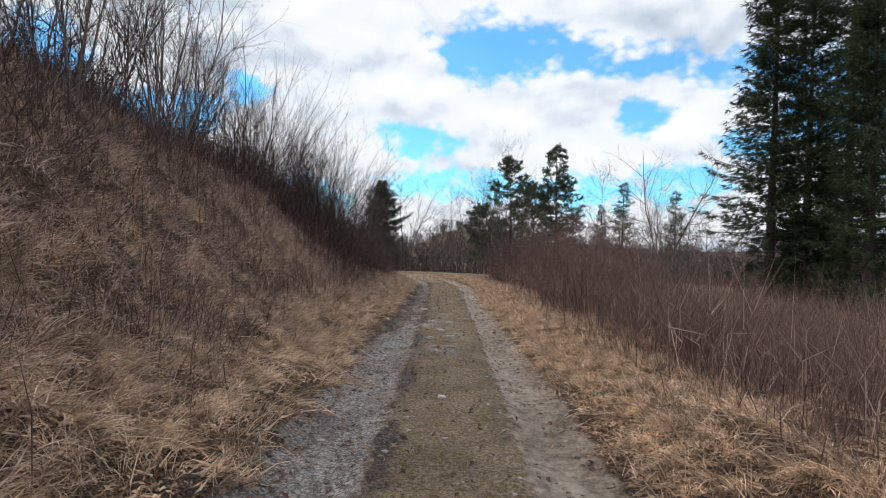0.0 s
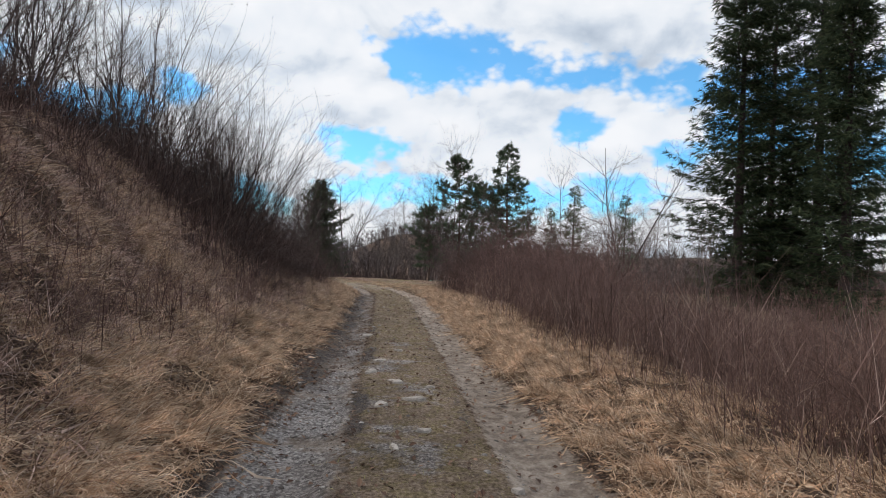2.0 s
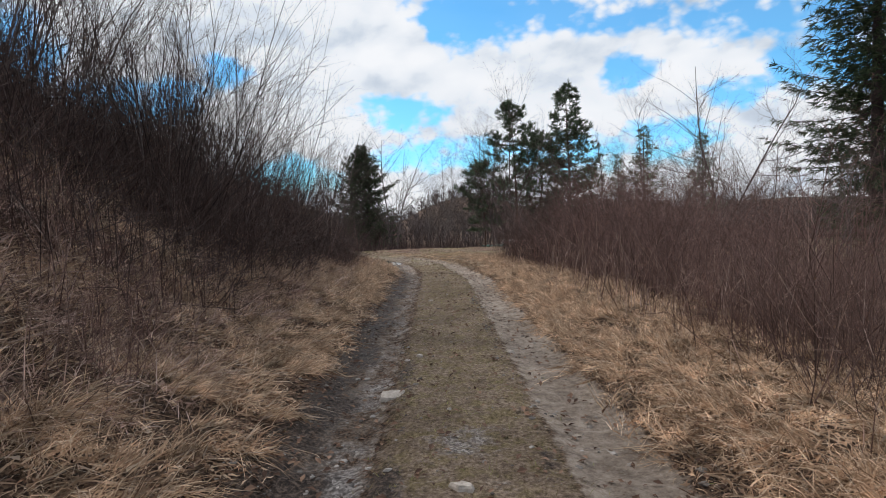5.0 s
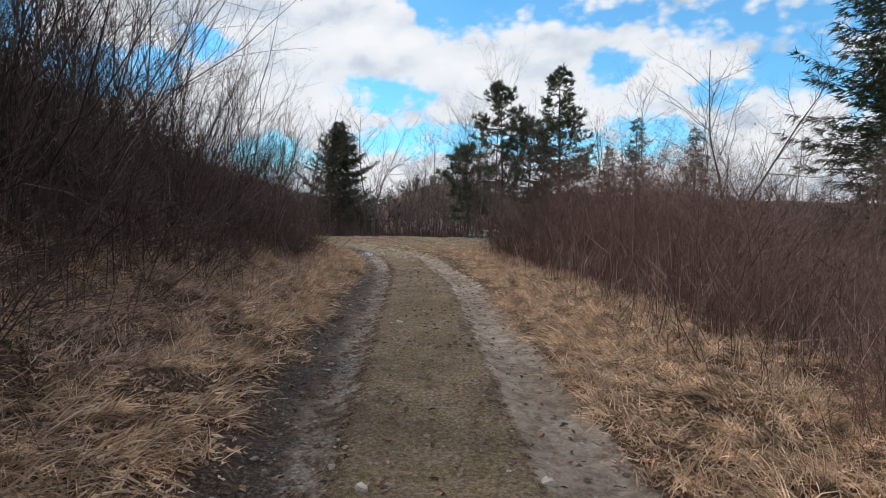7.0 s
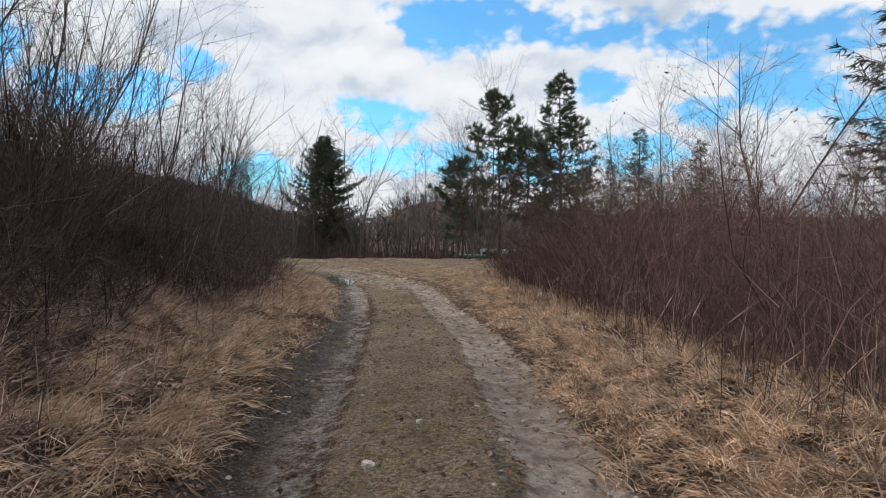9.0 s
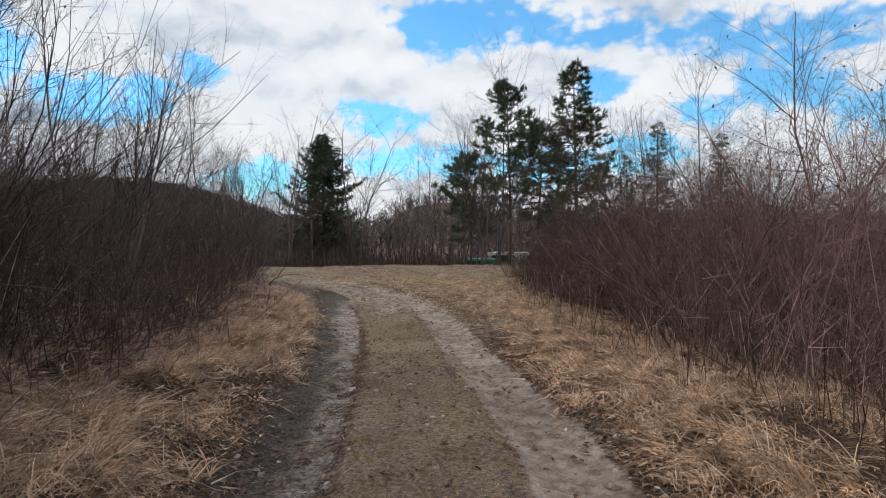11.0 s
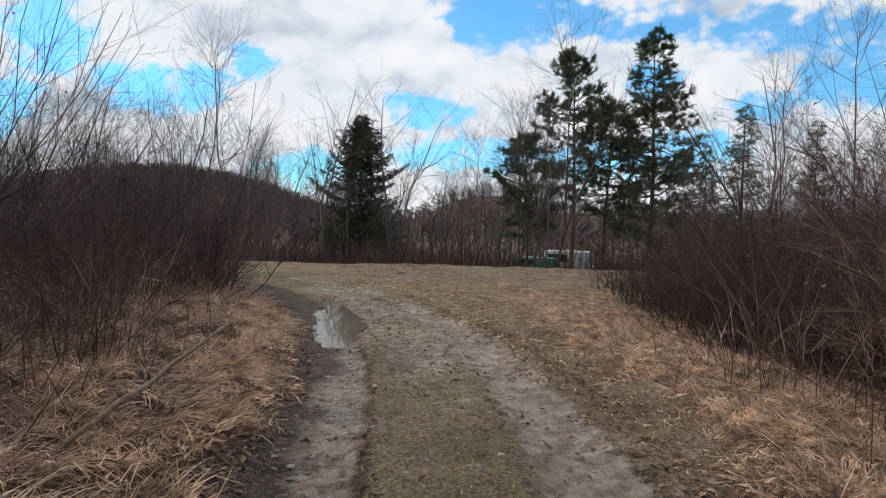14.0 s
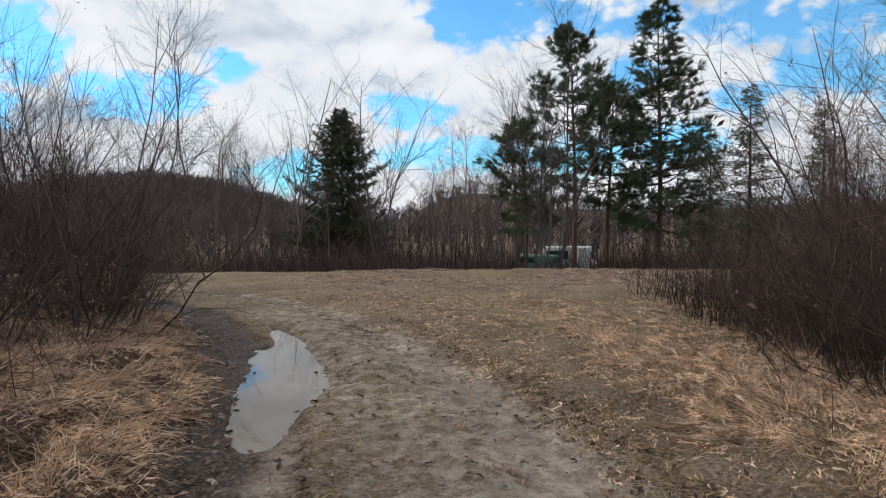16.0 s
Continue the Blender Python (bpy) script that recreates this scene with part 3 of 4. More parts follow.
x, y, d = scatter(14000, -2.6, 2.6, 1.5, 30, lambda x, y, d: np.where(d > 0, np.interp(d, [1.22, 1.4, 2.2, 2.6], [0, 0.8, 0.8, 0.2]), np.interp(-d - np.interp(y, [9, 15], [0.2, 0]), [1.22, 1.4, 2.2, 2.6], [0, 0.55, 0.7, 0.2])) * np.clip(0.6 + 0.7 * waves(x, y, 3.0, 66), 0.1, 1))
tufts("edge_grass", "short matted dry grass creeping on to the track", GRASS, x, y, d, 16, 0.09, 0.17, 0.006, 0.2)


def short_grass():
    x, y, d = scatter(70000, -1.2, 1.6, 1.5, 40, lambda x, y, d: np.exp(-((d - 0.05) / 0.62) ** 4) * np.interp(y, [2, 5, 13, 18], [0.8, 0.5, 0.45, 1]) * (0.25 + 0.6 * (waves(x, y, 1.1, 9) > -0.2)) + 0.3 * np.exp(-((np.abs(d) - 1.45) / 0.16) ** 2))
    x2, y2, d2 = scatter(150000, -9, 9, 30, 54, lambda x, y, d: np.where(d > -0.5, np.interp(y, [30, 34, 40], [0, 0.45, 1]), 0) * np.clip(0.5 + waves(x, y, 0.9, 5), 0.12, 1) * np.where(d < 2.5, 0.55, 1))
    x, y = np.concatenate([x, x2]), np.concatenate([y, y2])
    n = len(x)
    a = RNG.uniform(0, 6.283, n)
    dirv = unit(np.stack([np.cos(a), np.sin(a), RNG.uniform(0.2, 1.2, n)], 1))
    sd = unit(np.cross(dirv, np.tile([[0, 0, 1.0]], (n, 1))))
    root = np.stack([x, y, height(x, y) - 0.004], 1)
    long = RNG.uniform(0.025, 0.08, n) * np.interp(y, [30, 38], [1.0, 2.0])
    v, f = blade_strips(root, dirv, sd, long, np.interp(y, [30, 38], [0.005, 0.009]), RNG.uniform(0.1, 0.5, n), 1)
    tagged(new("short_grass", mesh_of("short_grass", v, f, SHORT_GRASS)), "short worn olive and straw grass on the track and meadow", "grass", kind="stuff")


short_grass()


def leaves():
    x, y, d = scatter(110000, -4.5, 3.0, 1.5, 40, lambda x, y, d: np.exp(-((d + 1.45) / 0.25) ** 2) + 0.6 * np.exp(-((d - 1.45) / 0.2) ** 2) + 0.2 * (d < -1.6) + 0.10 * (np.abs(d) < 1.3))
    n = len(x)
    a = RNG.uniform(0, 6.283, n)
    t = RNG.normal(0, 0.35, (n, 2))
    nrm = unit(np.stack([t[:, 0], t[:, 1], np.ones(n)], 1))
    u = unit(np.cross(nrm, np.stack([np.cos(a), np.sin(a), np.zeros(n)], 1)))
    w = np.cross(nrm, u)
    s = RNG.uniform(0.015, 0.04, n)[:, None]
    c = np.stack([x, y, height(x, y) + RNG.uniform(0.006, 0.025, n)], 1)
    v = np.stack([c - u * s, c - w * s * 0.55 + nrm * s * 0.25, c + u * s, c + w * s * 0.55 + nrm * s * 0.25], 1).reshape(-1, 3)
    b = (np.arange(n) * 4)[:, None]
    f = np.concatenate([b + np.array([[0, 1, 2]]), b + np.array([[0, 2, 3]])])
    tagged(new("fallen_leaves", mesh_of("fallen_leaves", v, f, DEAD_LEAF)), "curled brown fallen leaves along the track edges", "leaves", kind="stuff")


leaves()


def stones(name, n, keep, lo, hi, label):
    x, y, d = scatter(n, -2.2, 2.0, 1.5, 42, keep)
    n = len(x)
    t = (1 + 5 ** 0.5) / 2
    ico = unit(np.array([(-1, t, 0), (1, t, 0), (-1, -t, 0), (1, -t, 0), (0, -1, t), (0, 1, t), (0, -1, -t), (0, 1, -t), (t, 0, -1), (t, 0, 1), (-t, 0, -1), (-t, 0, 1)], float))
    fc = np.array([(0, 11, 5), (0, 5, 1), (0, 1, 7), (0, 7, 10), (0, 10, 11), (1, 5, 9), (5, 11, 4), (11, 10, 2), (10, 7, 6), (7, 1, 8), (3, 9, 4), (3, 4, 2), (3, 2, 6), (3, 6, 8), (3, 8, 9), (4, 9, 5), (2, 4, 11), (6, 2, 10), (8, 6, 7), (9, 8, 1)])
    s = lo * (hi / lo) ** (RNG.uniform(0, 1, n) ** 2.2)
    shape = RNG.uniform(0.65, 1.2, (n, 12, 1)) * ico[None]
    shape = shape * np.stack([s * RNG.uniform(0.8, 1.4, n), s, s * RNG.uniform(0.35, 0.7, n)], 1)[:, None]
    a = RNG.uniform(0, 6.283, n)
    c, q = np.cos(a)[:, None], np.sin(a)[:, None]
    sx, sy = shape[..., 0] * c - shape[..., 1] * q, shape[..., 0] * q + shape[..., 1] * c
    v = np.stack([sx + x[:, None], sy + y[:, None], shape[..., 2] + (height(x, y) - 0.05 * s)[:, None]], -1).reshape(-1, 3)
    f = ((np.arange(n) * 12)[:, None, None] + fc[None]).reshape(-1, 3)
    tagged(new(name, mesh_of(name, v, f, STONE)), label, "gravel", kind="stuff")


stones("gravel", 30000, lambda x, y, d: (np.exp(-((d - rut_left(y)) / 0.45) ** 4) * np.interp(y, [11, 15, 27, 31], [0.8, 0.3, 0.3, 0.5]) + 0.12 * np.exp(-((d - rut_right(y)) / 0.4) ** 4) + 0.3 * np.exp(-((np.abs(d - rut_right(y)) - 0.42) / 0.1) ** 2) + 0.10 * (np.abs(d) < 1.5)) * np.interp(y, [12, 30, 36, 42], [1, 0.8, 0.5, 0.2]), 0.006, 0.036, "loose grey limestone gravel in the ruts")


def flat_stone(x, y, size, turn, seed):
    """A pale slab of limestone, worn flat and half sunk in the track."""
    r = np.random.default_rng(seed)
    n = 9
    a = np.arange(n) * 2 * math.pi / n + r.uniform(-0.2, 0.2, n)
    rim = size * r.uniform(0.7, 1.15, n)
    cx, cy = np.cos(a) * rim * 1.25, np.sin(a) * rim * 0.75
    rows = []
    for k, lift in ((1.12, -0.03), (1.0, 0.012), (0.82, 0.024)):
        rows.append(np.stack([cx * k, cy * k, lift + r.normal(0, 0.004, n)], 1))
    v = np.concatenate(rows + [np.array([[0.02 * size, 0, 0.027]])])
    f = []
    for k in range(2):
        for q in range(n):
            p, w = k * n + q, k * n + (q + 1) % n
            f += [(p, w, w + n), (p, w + n, p + n)]
    f += [(2 * n + q, 2 * n + (q + 1) % n, 3 * n) for q in range(n)]
    ob = new("stone", mesh_of("stone", v, np.array(f), SLAB))
    ob.matrix_basis = pose(x, y, mean_level(x, y), r.uniform(-4, 4), r.uniform(-4, 4), turn)
    tagged(ob, "flat pale limestone slab half sunk in the track", "stone", "slabs in the track")


for k, (sx, sy, ss) in enumerate([(0.19, 10.78, 0.10), (-0.16, 10.56, 0.085), (0.01, 11.62, 0.08), (-0.3, 12.23, 0.09), (1.23, 12.95, 0.05), (-0.21, 13.1, 0.10), (-0.28, 12.33, 0.085), (-0.42, 15.91, 0.13), (0.17, 22.59, 0.035), (-0.16, 21.85, 0.05), (0.8, 17.35, 0.05), (-0.23, 17.26, 0.04), (0.22, 9.7, 0.06), (-0.05, 9.2, 0.05), (0.4, 11.4, 0.05), (-0.55, 27.6, 0.05), (0.1, 14.0, 0.06), (-0.62, 7.6, 0.05), (0.05, 6.2, 0.05), (0.75, 8.4, 0.05)]):
    flat_stone(sx, sy, ss, 77 * k % 360, 300 + k)


# ---- bare shrubs and trees ----
def grow(r, segs, p, dirv, length, rad, level, spec):
    """Adds a stem and its side shoots to segs: (a, b, ra, rb, level)."""
    steps = spec["steps"][level]
    q, dcur = np.array(p, float), np.array(dirv, float)
    pts, rads = [q.copy()], [rad]
    for k in range(steps):
        dcur = unit(dcur + r.normal(0, spec["wild"][level], 3) + np.array([0, 0, spec["lift"][level]]))
        q = q + dcur * length / steps
        pts.append(q.copy())
        rads.append(rad * (1 - (k + 1) / steps * (1 - spec["tip"])))
    for k in range(steps):
        segs.append((pts[k], pts[k + 1], rads[k], 0.0 if (k == steps - 1 and level >= spec["levels"] - 1) else rads[k + 1], level))
    if level + 1 >= spec["levels"]:
        return
    n = int(round(spec["kids"][level] * r.uniform(0.75, 1.25)))
    for i in range(n):
        s = r.uniform(spec["from"][level], 1.0)
        k = min(int(s * steps), steps - 1)
        t = s * steps - k
        base = pts[k] * (1 - t) + pts[k + 1] * t
        along = unit(pts[k + 1] - pts[k])
        side = unit(np.cross(along, r.normal(0, 1, 3)))
        ang = radians(r.uniform(*spec["angle"][level]))
        nd = along * math.cos(ang) + side * math.sin(ang)
        grow(r, segs, base, nd, length * spec["ratio"][level] * r.uniform(0.6, 1.15) * (1.15 - 0.55 * s), rads[k] * 0.55, level + 1, spec)


def tube(points, radii, sides):
    """One unbroken tapered stem through the points, closed at its tip."""
    p, rr = np.array(points, float), np.array(radii, float)
    d = unit(np.gradient(p, axis=0))
    ref = np.array([1.0, 0.13, 0.0])
    u = unit(np.cross(d, ref))
    w = np.cross(d, u)
    a = np.arange(sides) * 2 * math.pi / sides
    v = (p[:, None] + rr[:, None, None] * (np.cos(a)[None, :, None] * u[:, None] + np.sin(a)[None, :, None] * w[:, None])).reshape(-1, 3)
    f = []
    for k in range(len(p) - 1):
        for q in range(sides):
            a0, a1 = k * sides + q, k * sides + (q + 1) % sides
            f += [(a0, a1, a1 + sides), (a0, a1 + sides, a0 + sides)]
    for q in range(1, sides - 1):
        f.append(((len(p) - 1) * sides, (len(p) - 1) * sides + q, (len(p) - 1) * sides + q + 1))
    return v, np.array(f)


def woody(name, label, category, seed, stems, spread_r, tilt, tall, rad, spec, mats, group="", leaves_n=0, leaf_mat=None, leaf_size=0.03, own=5, crown="bare brown twigs"):
    """A bush or bare tree: its main stems are parts, and so is its crown of twigs."""
    r = np.random.default_rng(seed)
    rest, mains = [], []
    for i in range(stems):
        a, k = r.uniform(0, 6.283), r.uniform(0, 1) ** 0.7
        base = np.array([math.cos(a) * spread_r * k, math.sin(a) * spread_r * k, -0.08])
        t = radians(tilt) * (0.25 + 0.75 * k) * r.uniform(0.5, 1.2)
        dirv = np.array([math.cos(a) * math.sin(t), math.sin(a) * math.sin(t), math.cos(t)])
        segs = []
        grow(r, segs, base, dirv, tall * r.uniform(0.55, 1.05), rad * r.uniform(0.6, 1.1), 0, spec)
        if i < own:
            mains.append([q for q in segs if q[4] == 0])
            segs = [q for q in segs if q[4] > 0]
        rest += segs
    ob = thing(name, label, category, group)
    part_name = "trunk" if own <= 2 else "stem"
    for m in mains:
        v, f = tube([m[0][0]] + [q[1] for q in m], [m[0][2]] + [q[3] for q in m], 6 if rad > 0.03 else 4)
        child(part_name, mesh_of(part_name, v, f, mats[0], True), ob)
    v, f = prisms([q[0] for q in rest], [q[1] for q in rest], [q[2] for q in rest], [q[3] for q in rest], 3)
    tagged(child("crown", mesh_of("crown", v, f, mats[1], True), ob, crown), kind="stuff")
    if leaves_n:
        pick = r.integers(0, len(rest), leaves_n)
        c = np.array([rest[i][0] + (rest[i][1] - rest[i][0]) * r.uniform(0.2, 1) for i in pick])
        v, f = leaf_bits(r, c, leaf_size)
        tagged(child("foliage", mesh_of("foliage", v, f, leaf_mat or DEAD_LEAF), ob, "dry brown leaves and catkins"), kind="stuff")
    return ob


def leaf_bits(r, c, size):
    n = len(c)
    u = unit(r.normal(0, 1, (n, 3)))
    w = unit(np.cross(u, r.normal(0, 1, (n, 3))))
    s = (size * r.uniform(0.6, 1.3, n))[:, None]
    k = np.cross(u, w)
    v = np.stack([c, c + u * s + w * s * 0.45 + k * s * 0.2, c + u * s * 2, c + u * s - w * s * 0.45 + k * s * 0.2], 1).reshape(-1, 3)
    b = (np.arange(n) * 4)[:, None]
    return v, np.concatenate([b + np.array([[0, 1, 2]]), b + np.array([[0, 2, 3]])])


SHRUB = dict(levels=3, steps=[4, 2, 1], wild=[0.13, 0.2, 0.25], lift=[0.06, 0.08, 0.05], tip=0.3, kids=[7, 4, 0], angle=[(18, 50), (20, 55), (0, 0)], ratio=[0.45, 0.5, 0], **{"from": [0.2, 0.15, 0]})
TANGLE = dict(levels=3, steps=[5, 3, 1], wild=[0.28, 0.35, 0.3], lift=[-0.05, 0.0, 0.0], tip=0.3, kids=[9, 4, 0], angle=[(30, 75), (30, 75), (0, 0)], ratio=[0.45, 0.5, 0], **{"from": [0.12, 0.1, 0]})
THORN = dict(levels=3, steps=[6, 3, 1], wild=[0.15, 0.27, 0.3], lift=[0.05, 0.05, 0.02], tip=0.1, kids=[15, 8, 0], angle=[(22, 62), (25, 65), (0, 0)], ratio=[0.42, 0.5, 0], **{"from": [0.1, 0.12, 0]})
POLE = dict(levels=4, steps=[7, 3, 2, 1], wild=[0.07, 0.12, 0.18, 0.2], lift=[0.05, 0.10, 0.06, 0.03], tip=0.2, kids=[11, 5, 3, 0], angle=[(20, 48), (22, 50), (25, 55), (0, 0)], ratio=[0.38, 0.45, 0.5, 0], **{"from": [0.22, 0.15, 0.2, 0]})
BROAD = dict(levels=4, steps=[7, 4, 2, 1], wild=[0.08, 0.14, 0.2, 0.25], lift=[0.05, 0.06, 0.05, 0.02], tip=0.22, kids=[13, 7, 5, 0], angle=[(28, 60), (25, 60), (25, 60), (0, 0)], ratio=[0.5, 0.5, 0.45, 0], **{"from": [0.25, 0.2, 0.2, 0]})



def sit(ob, x, y, turn=0.0, size=1.0, sink=0.03, lean=(0, 0)):
    z = float(height(np.array([x]), np.array([y]))[0])
    return pose(x, y, z - sink, lean[0], lean[1], turn) @ Matrix.Scale(size, 4)


def plant(kinds, spots):
    """The first of each kind stands at its own first spot; all others are copies."""
    used = set()
    for x, y, which, size, turn in spots:
        ob = kinds[which % len(kinds)]
        m = sit(ob, x, y, turn, size)
        if id(ob) in used:
            copy_thing(ob, m)
        else:
            ob.matrix_basis = m
            used.add(id(ob))
    for ob in kinds:
        if id(ob) not in used:
            for o in (*ob.children_recursive, ob):
                bpy.data.objects.remove(o)


def ring(n, x0, x1, y0, y1, lo, hi, seed, kinds=4, keep=None):
    r = np.random.default_rng(seed)
    out = []
    while len(out) < n:
        x, y = r.uniform(x0, x1), r.uniform(y0, y1)
        if keep and not keep(x, y):
            continue
        out.append((x, y, int(r.integers(0, kinds)), r.uniform(lo, hi), r.uniform(0, 360)))
    return out


def brush(name, label, n, x0, x1, y0, y1, keep, tall, rad, tilt, mat, bend=0.25):
    """Undergrowth of countless thin dead stems, each bent once."""
    x, y, d = scatter(n, x0, x1, y0, y1, keep)
    n = len(x)
    patch = np.clip(1 + 0.75 * waves(x, y, 1.3, 21) + 0.4 * waves(x, y, 3.4, 22), 0.3, 2.0)
    ln = tall * patch * RNG.uniform(0.4, 1.1, n)
    a = RNG.uniform(0, 6.283, n)
    t = np.abs(RNG.normal(0, tilt, n))
    d1 = np.stack([np.cos(a) * np.sin(t), np.sin(a) * np.sin(t), np.cos(t)], 1)
    d2 = unit(d1 + RNG.normal(0, bend, (n, 3)))
    p = np.stack([x, y, height(x, y) - 0.03], 1)
    q = p + d1 * (ln * 0.5)[:, None]
    e = q + d2 * (ln * 0.55)[:, None]
    r0 = rad * RNG.uniform(0.6, 1.3, n)
    # each stem: a three-sided shaft that ends in a point, and one side shoot
    sd = unit(d1 + RNG.normal(0, 0.6, (n, 3)))
    parts = [prisms(p, q, r0, r0 * 0.75), prisms(q, e, r0 * 0.75, np.zeros(n)), prisms(q, q + sd * (ln * 0.4)[:, None], r0 * 0.6, np.zeros(n))]
    v, f = join(parts)
    tagged(new(name, mesh_of(name, v, f, mat)), label, "undergrowth", kind="stuff")


brush("bank_brush", "dark brown brambles and dead weed stems on the bank", 30000, -12, -2.0, 1, 40,
      lambda x, y, d: np.interp(-d, [2.0, 2.8, 3.8, 6, 9, 12], [0.0, 0.3, 0.9, 1, 0.7, 0.4]) * np.interp(y, [1, 16, 20, 34, 40], [0.4, 0.4, 0.45, 0.6, 0.5]), 0.9, 0.005, 0.6, BRUSH, 0.5)
brush("thicket_brush", "reddish-brown dead stems filling the thicket", 34000, 2.2, 16, 1.5, 44,
      lambda x, y, d: np.interp(d, [2.3, 2.9, 3.6, 8, 16], [0.05, 0.35, 1, 0.85, 0.35]) * np.interp(y, [33, 35.5], [1, 0]) * np.clip(0.75 + 0.6 * waves(x, y, 2.1, 41), 0.15, 1), 1.35, 0.005, 0.4, RED_BRUSH, 0.55)
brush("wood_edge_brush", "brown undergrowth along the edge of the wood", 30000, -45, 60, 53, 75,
      lambda x, y, d: np.interp(y, [53, 56, 62, 75], [0.05, 0.35, 1, 0.8]) * np.interp(np.abs(x - 2), [0, 20, 45], [1, 0.8, 0.5]) * np.where((x > 3.4) & (x < 9.8), 0.3, 1), 2.2, 0.02, 0.3, DARK_SHADE_BRUSH, 0.3)

# Shade under the bend's bushes is painted in with the darker stem colour.
brush("bend_brush", "dead stems under the bushes at the bend, shade in their dark colour", 7500, 3.0, 10, 34, 44,
      lambda x, y, d: np.clip((x - 3.4) / 0.8, 0, 1) * np.interp(y, [34, 36, 40, 44], [0.3, 1, 1, 0.4]), 1.2, 0.006, 0.5, DARK_SHADE_BRUSH, 0.5)
brush("dead_stalks", "pale dry weed stalks standing in the verge", 1500, -5, 4.2, 2, 36,
      lambda x, y, d: np.where(d > 0, np.interp(d, [1.8, 2.3, 3.6, 4.2], [0, 1, 1, 0.3]), np.interp(-d, [1.8, 2.6, 4, 5], [0, 0.5, 0.8, 0.3])), 1.0, 0.0045, 0.22, GREY_GRASS, 0.25)

brush("wasteland_brush", "brown scrub on the low ground beyond the thicket", 15000, 9, 60, 8, 58,
      lambda x, y, d: np.clip((x - 9) / 5, 0, 1) * np.interp(x, [14, 60], [1, 0.4]), 1.7, 0.011, 0.3, RED_BRUSH, 0.35)
# The backlit bank's shade is put into these stems by their dark colour.
brush("bank_thicket", "tangled dead stems under the bushes on the bank, shade in their dark colour", 20000, -9.5, -2.7, 16, 34,
      lambda x, y, d: np.interp(-d, [2.7, 3.3, 4.2, 7, 9.5], [0.0, 0.35, 1, 1, 0.6]) * np.interp(y, [16, 19, 27, 31], [0.2, 1, 1, 0.1]), 1.7, 0.006, 0.75, DARK_SHADE_BRUSH, 0.8)
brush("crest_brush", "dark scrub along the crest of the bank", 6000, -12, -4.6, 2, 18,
      lambda x, y, d: np.interp(-d, [4.6, 5.6, 7, 10, 12], [0.0, 0.6, 1, 1, 0.6]), 1.0, 0.006, 0.7, DARK_SHADE_BRUSH, 0.7)
brush("weed_patches", "dark brown dead weeds standing between the tussocks", 6000, -6.5, -2.2, 1, 18,
      lambda x, y, d: np.clip(waves(x, y, 1.5, 61) * 2.2, 0, 1) * np.interp(-d, [2.2, 2.8, 6.5], [0.2, 1, 1]), 0.75, 0.0045, 0.4, BRUSH, 0.5)
# right: thicket of reddish upright stems
reds = [woody("shrub", "bare reddish-brown shrub of many thin upright stems", "shrub", 20 + i, 28, 0.8, 30, 2.3, 0.008, dict(SHRUB, kids=[8, 5, 0], tip=0.15, wild=[0.17, 0.28, 0.3]), (STEM_RED, STEM_RED), "thicket beside the track", 60, DEAD_LEAF, 0.02) for i in range(4)]
plant(reds, [(-2.45, 14.9, 0, 0.5, 0), (-3.3, 13.6, 1, 0.5, 90), (-3.0, 10.2, 2, 0.45, 40), (2.75, 9.2, 3, 0.5, 10), (2.6, 11.6, 0, 0.45, 70), (2.75, 3.7, 1, 0.4, 20), (3.0, 4.6, 2, 0.5, 110), (3.35, 5.4, 3, 0.6, 200), (2.95, 6.4, 0, 0.5, 290), (2.8, 7.6, 1, 0.45, 40), (3.5, 4.0, 0, 0.6, 75)] + ring(50, 2.9, 6.2, 2.5, 31, 0.6, 1.25, 3) + ring(24, 3.5, 8, 7, 18, 1.1, 1.7, 33) + ring(10, -5.5, -2.8, 4, 17, 0.35, 0.6, 34) + ring(50, 5.5, 14, 3, 46, 1.0, 1.5, 4))
# right: dense dark bushes towards the bend
darks = [woody("bush", "dense dark brown leafless thorn bush beside the track", "bush", 40 + i, 26, 0.8, 44, 3.1, 0.013, THORN, (STEM_DUSK, STEM_DUSK), "bushes at the bend", 260, DEAD_LEAF, 0.018) for i in range(3)]
plant(darks, [(5.0, 33.4, 0, 1.25, 10), (5.9, 32.2, 1, 1.4, 120), (4.9, 31.2, 2, 1.0, 60),
             (4.7, 27.8, 0, 0.95, 20), (5.4, 24.5, 1, 0.95, 210), (4.9, 21.6, 2, 0.85, 100), (9.5, 39.5, 1, 1.4, 10), (8.5, 33, 2, 1.5, 310), (7.5, 28, 0, 1.15, 170), (6.6, 29.8, 0, 1.25, 220), (5.2, 18.5, 1, 0.8, 250), (10.5, 36, 0, 1.5, 80), (4.4, 25.6, 2, 0.8, 15), (4.3, 29.6, 1, 0.9, 95)] + ring(9, 5.4, 9.0, 23, 33, 0.7, 0.9, 47, 3))

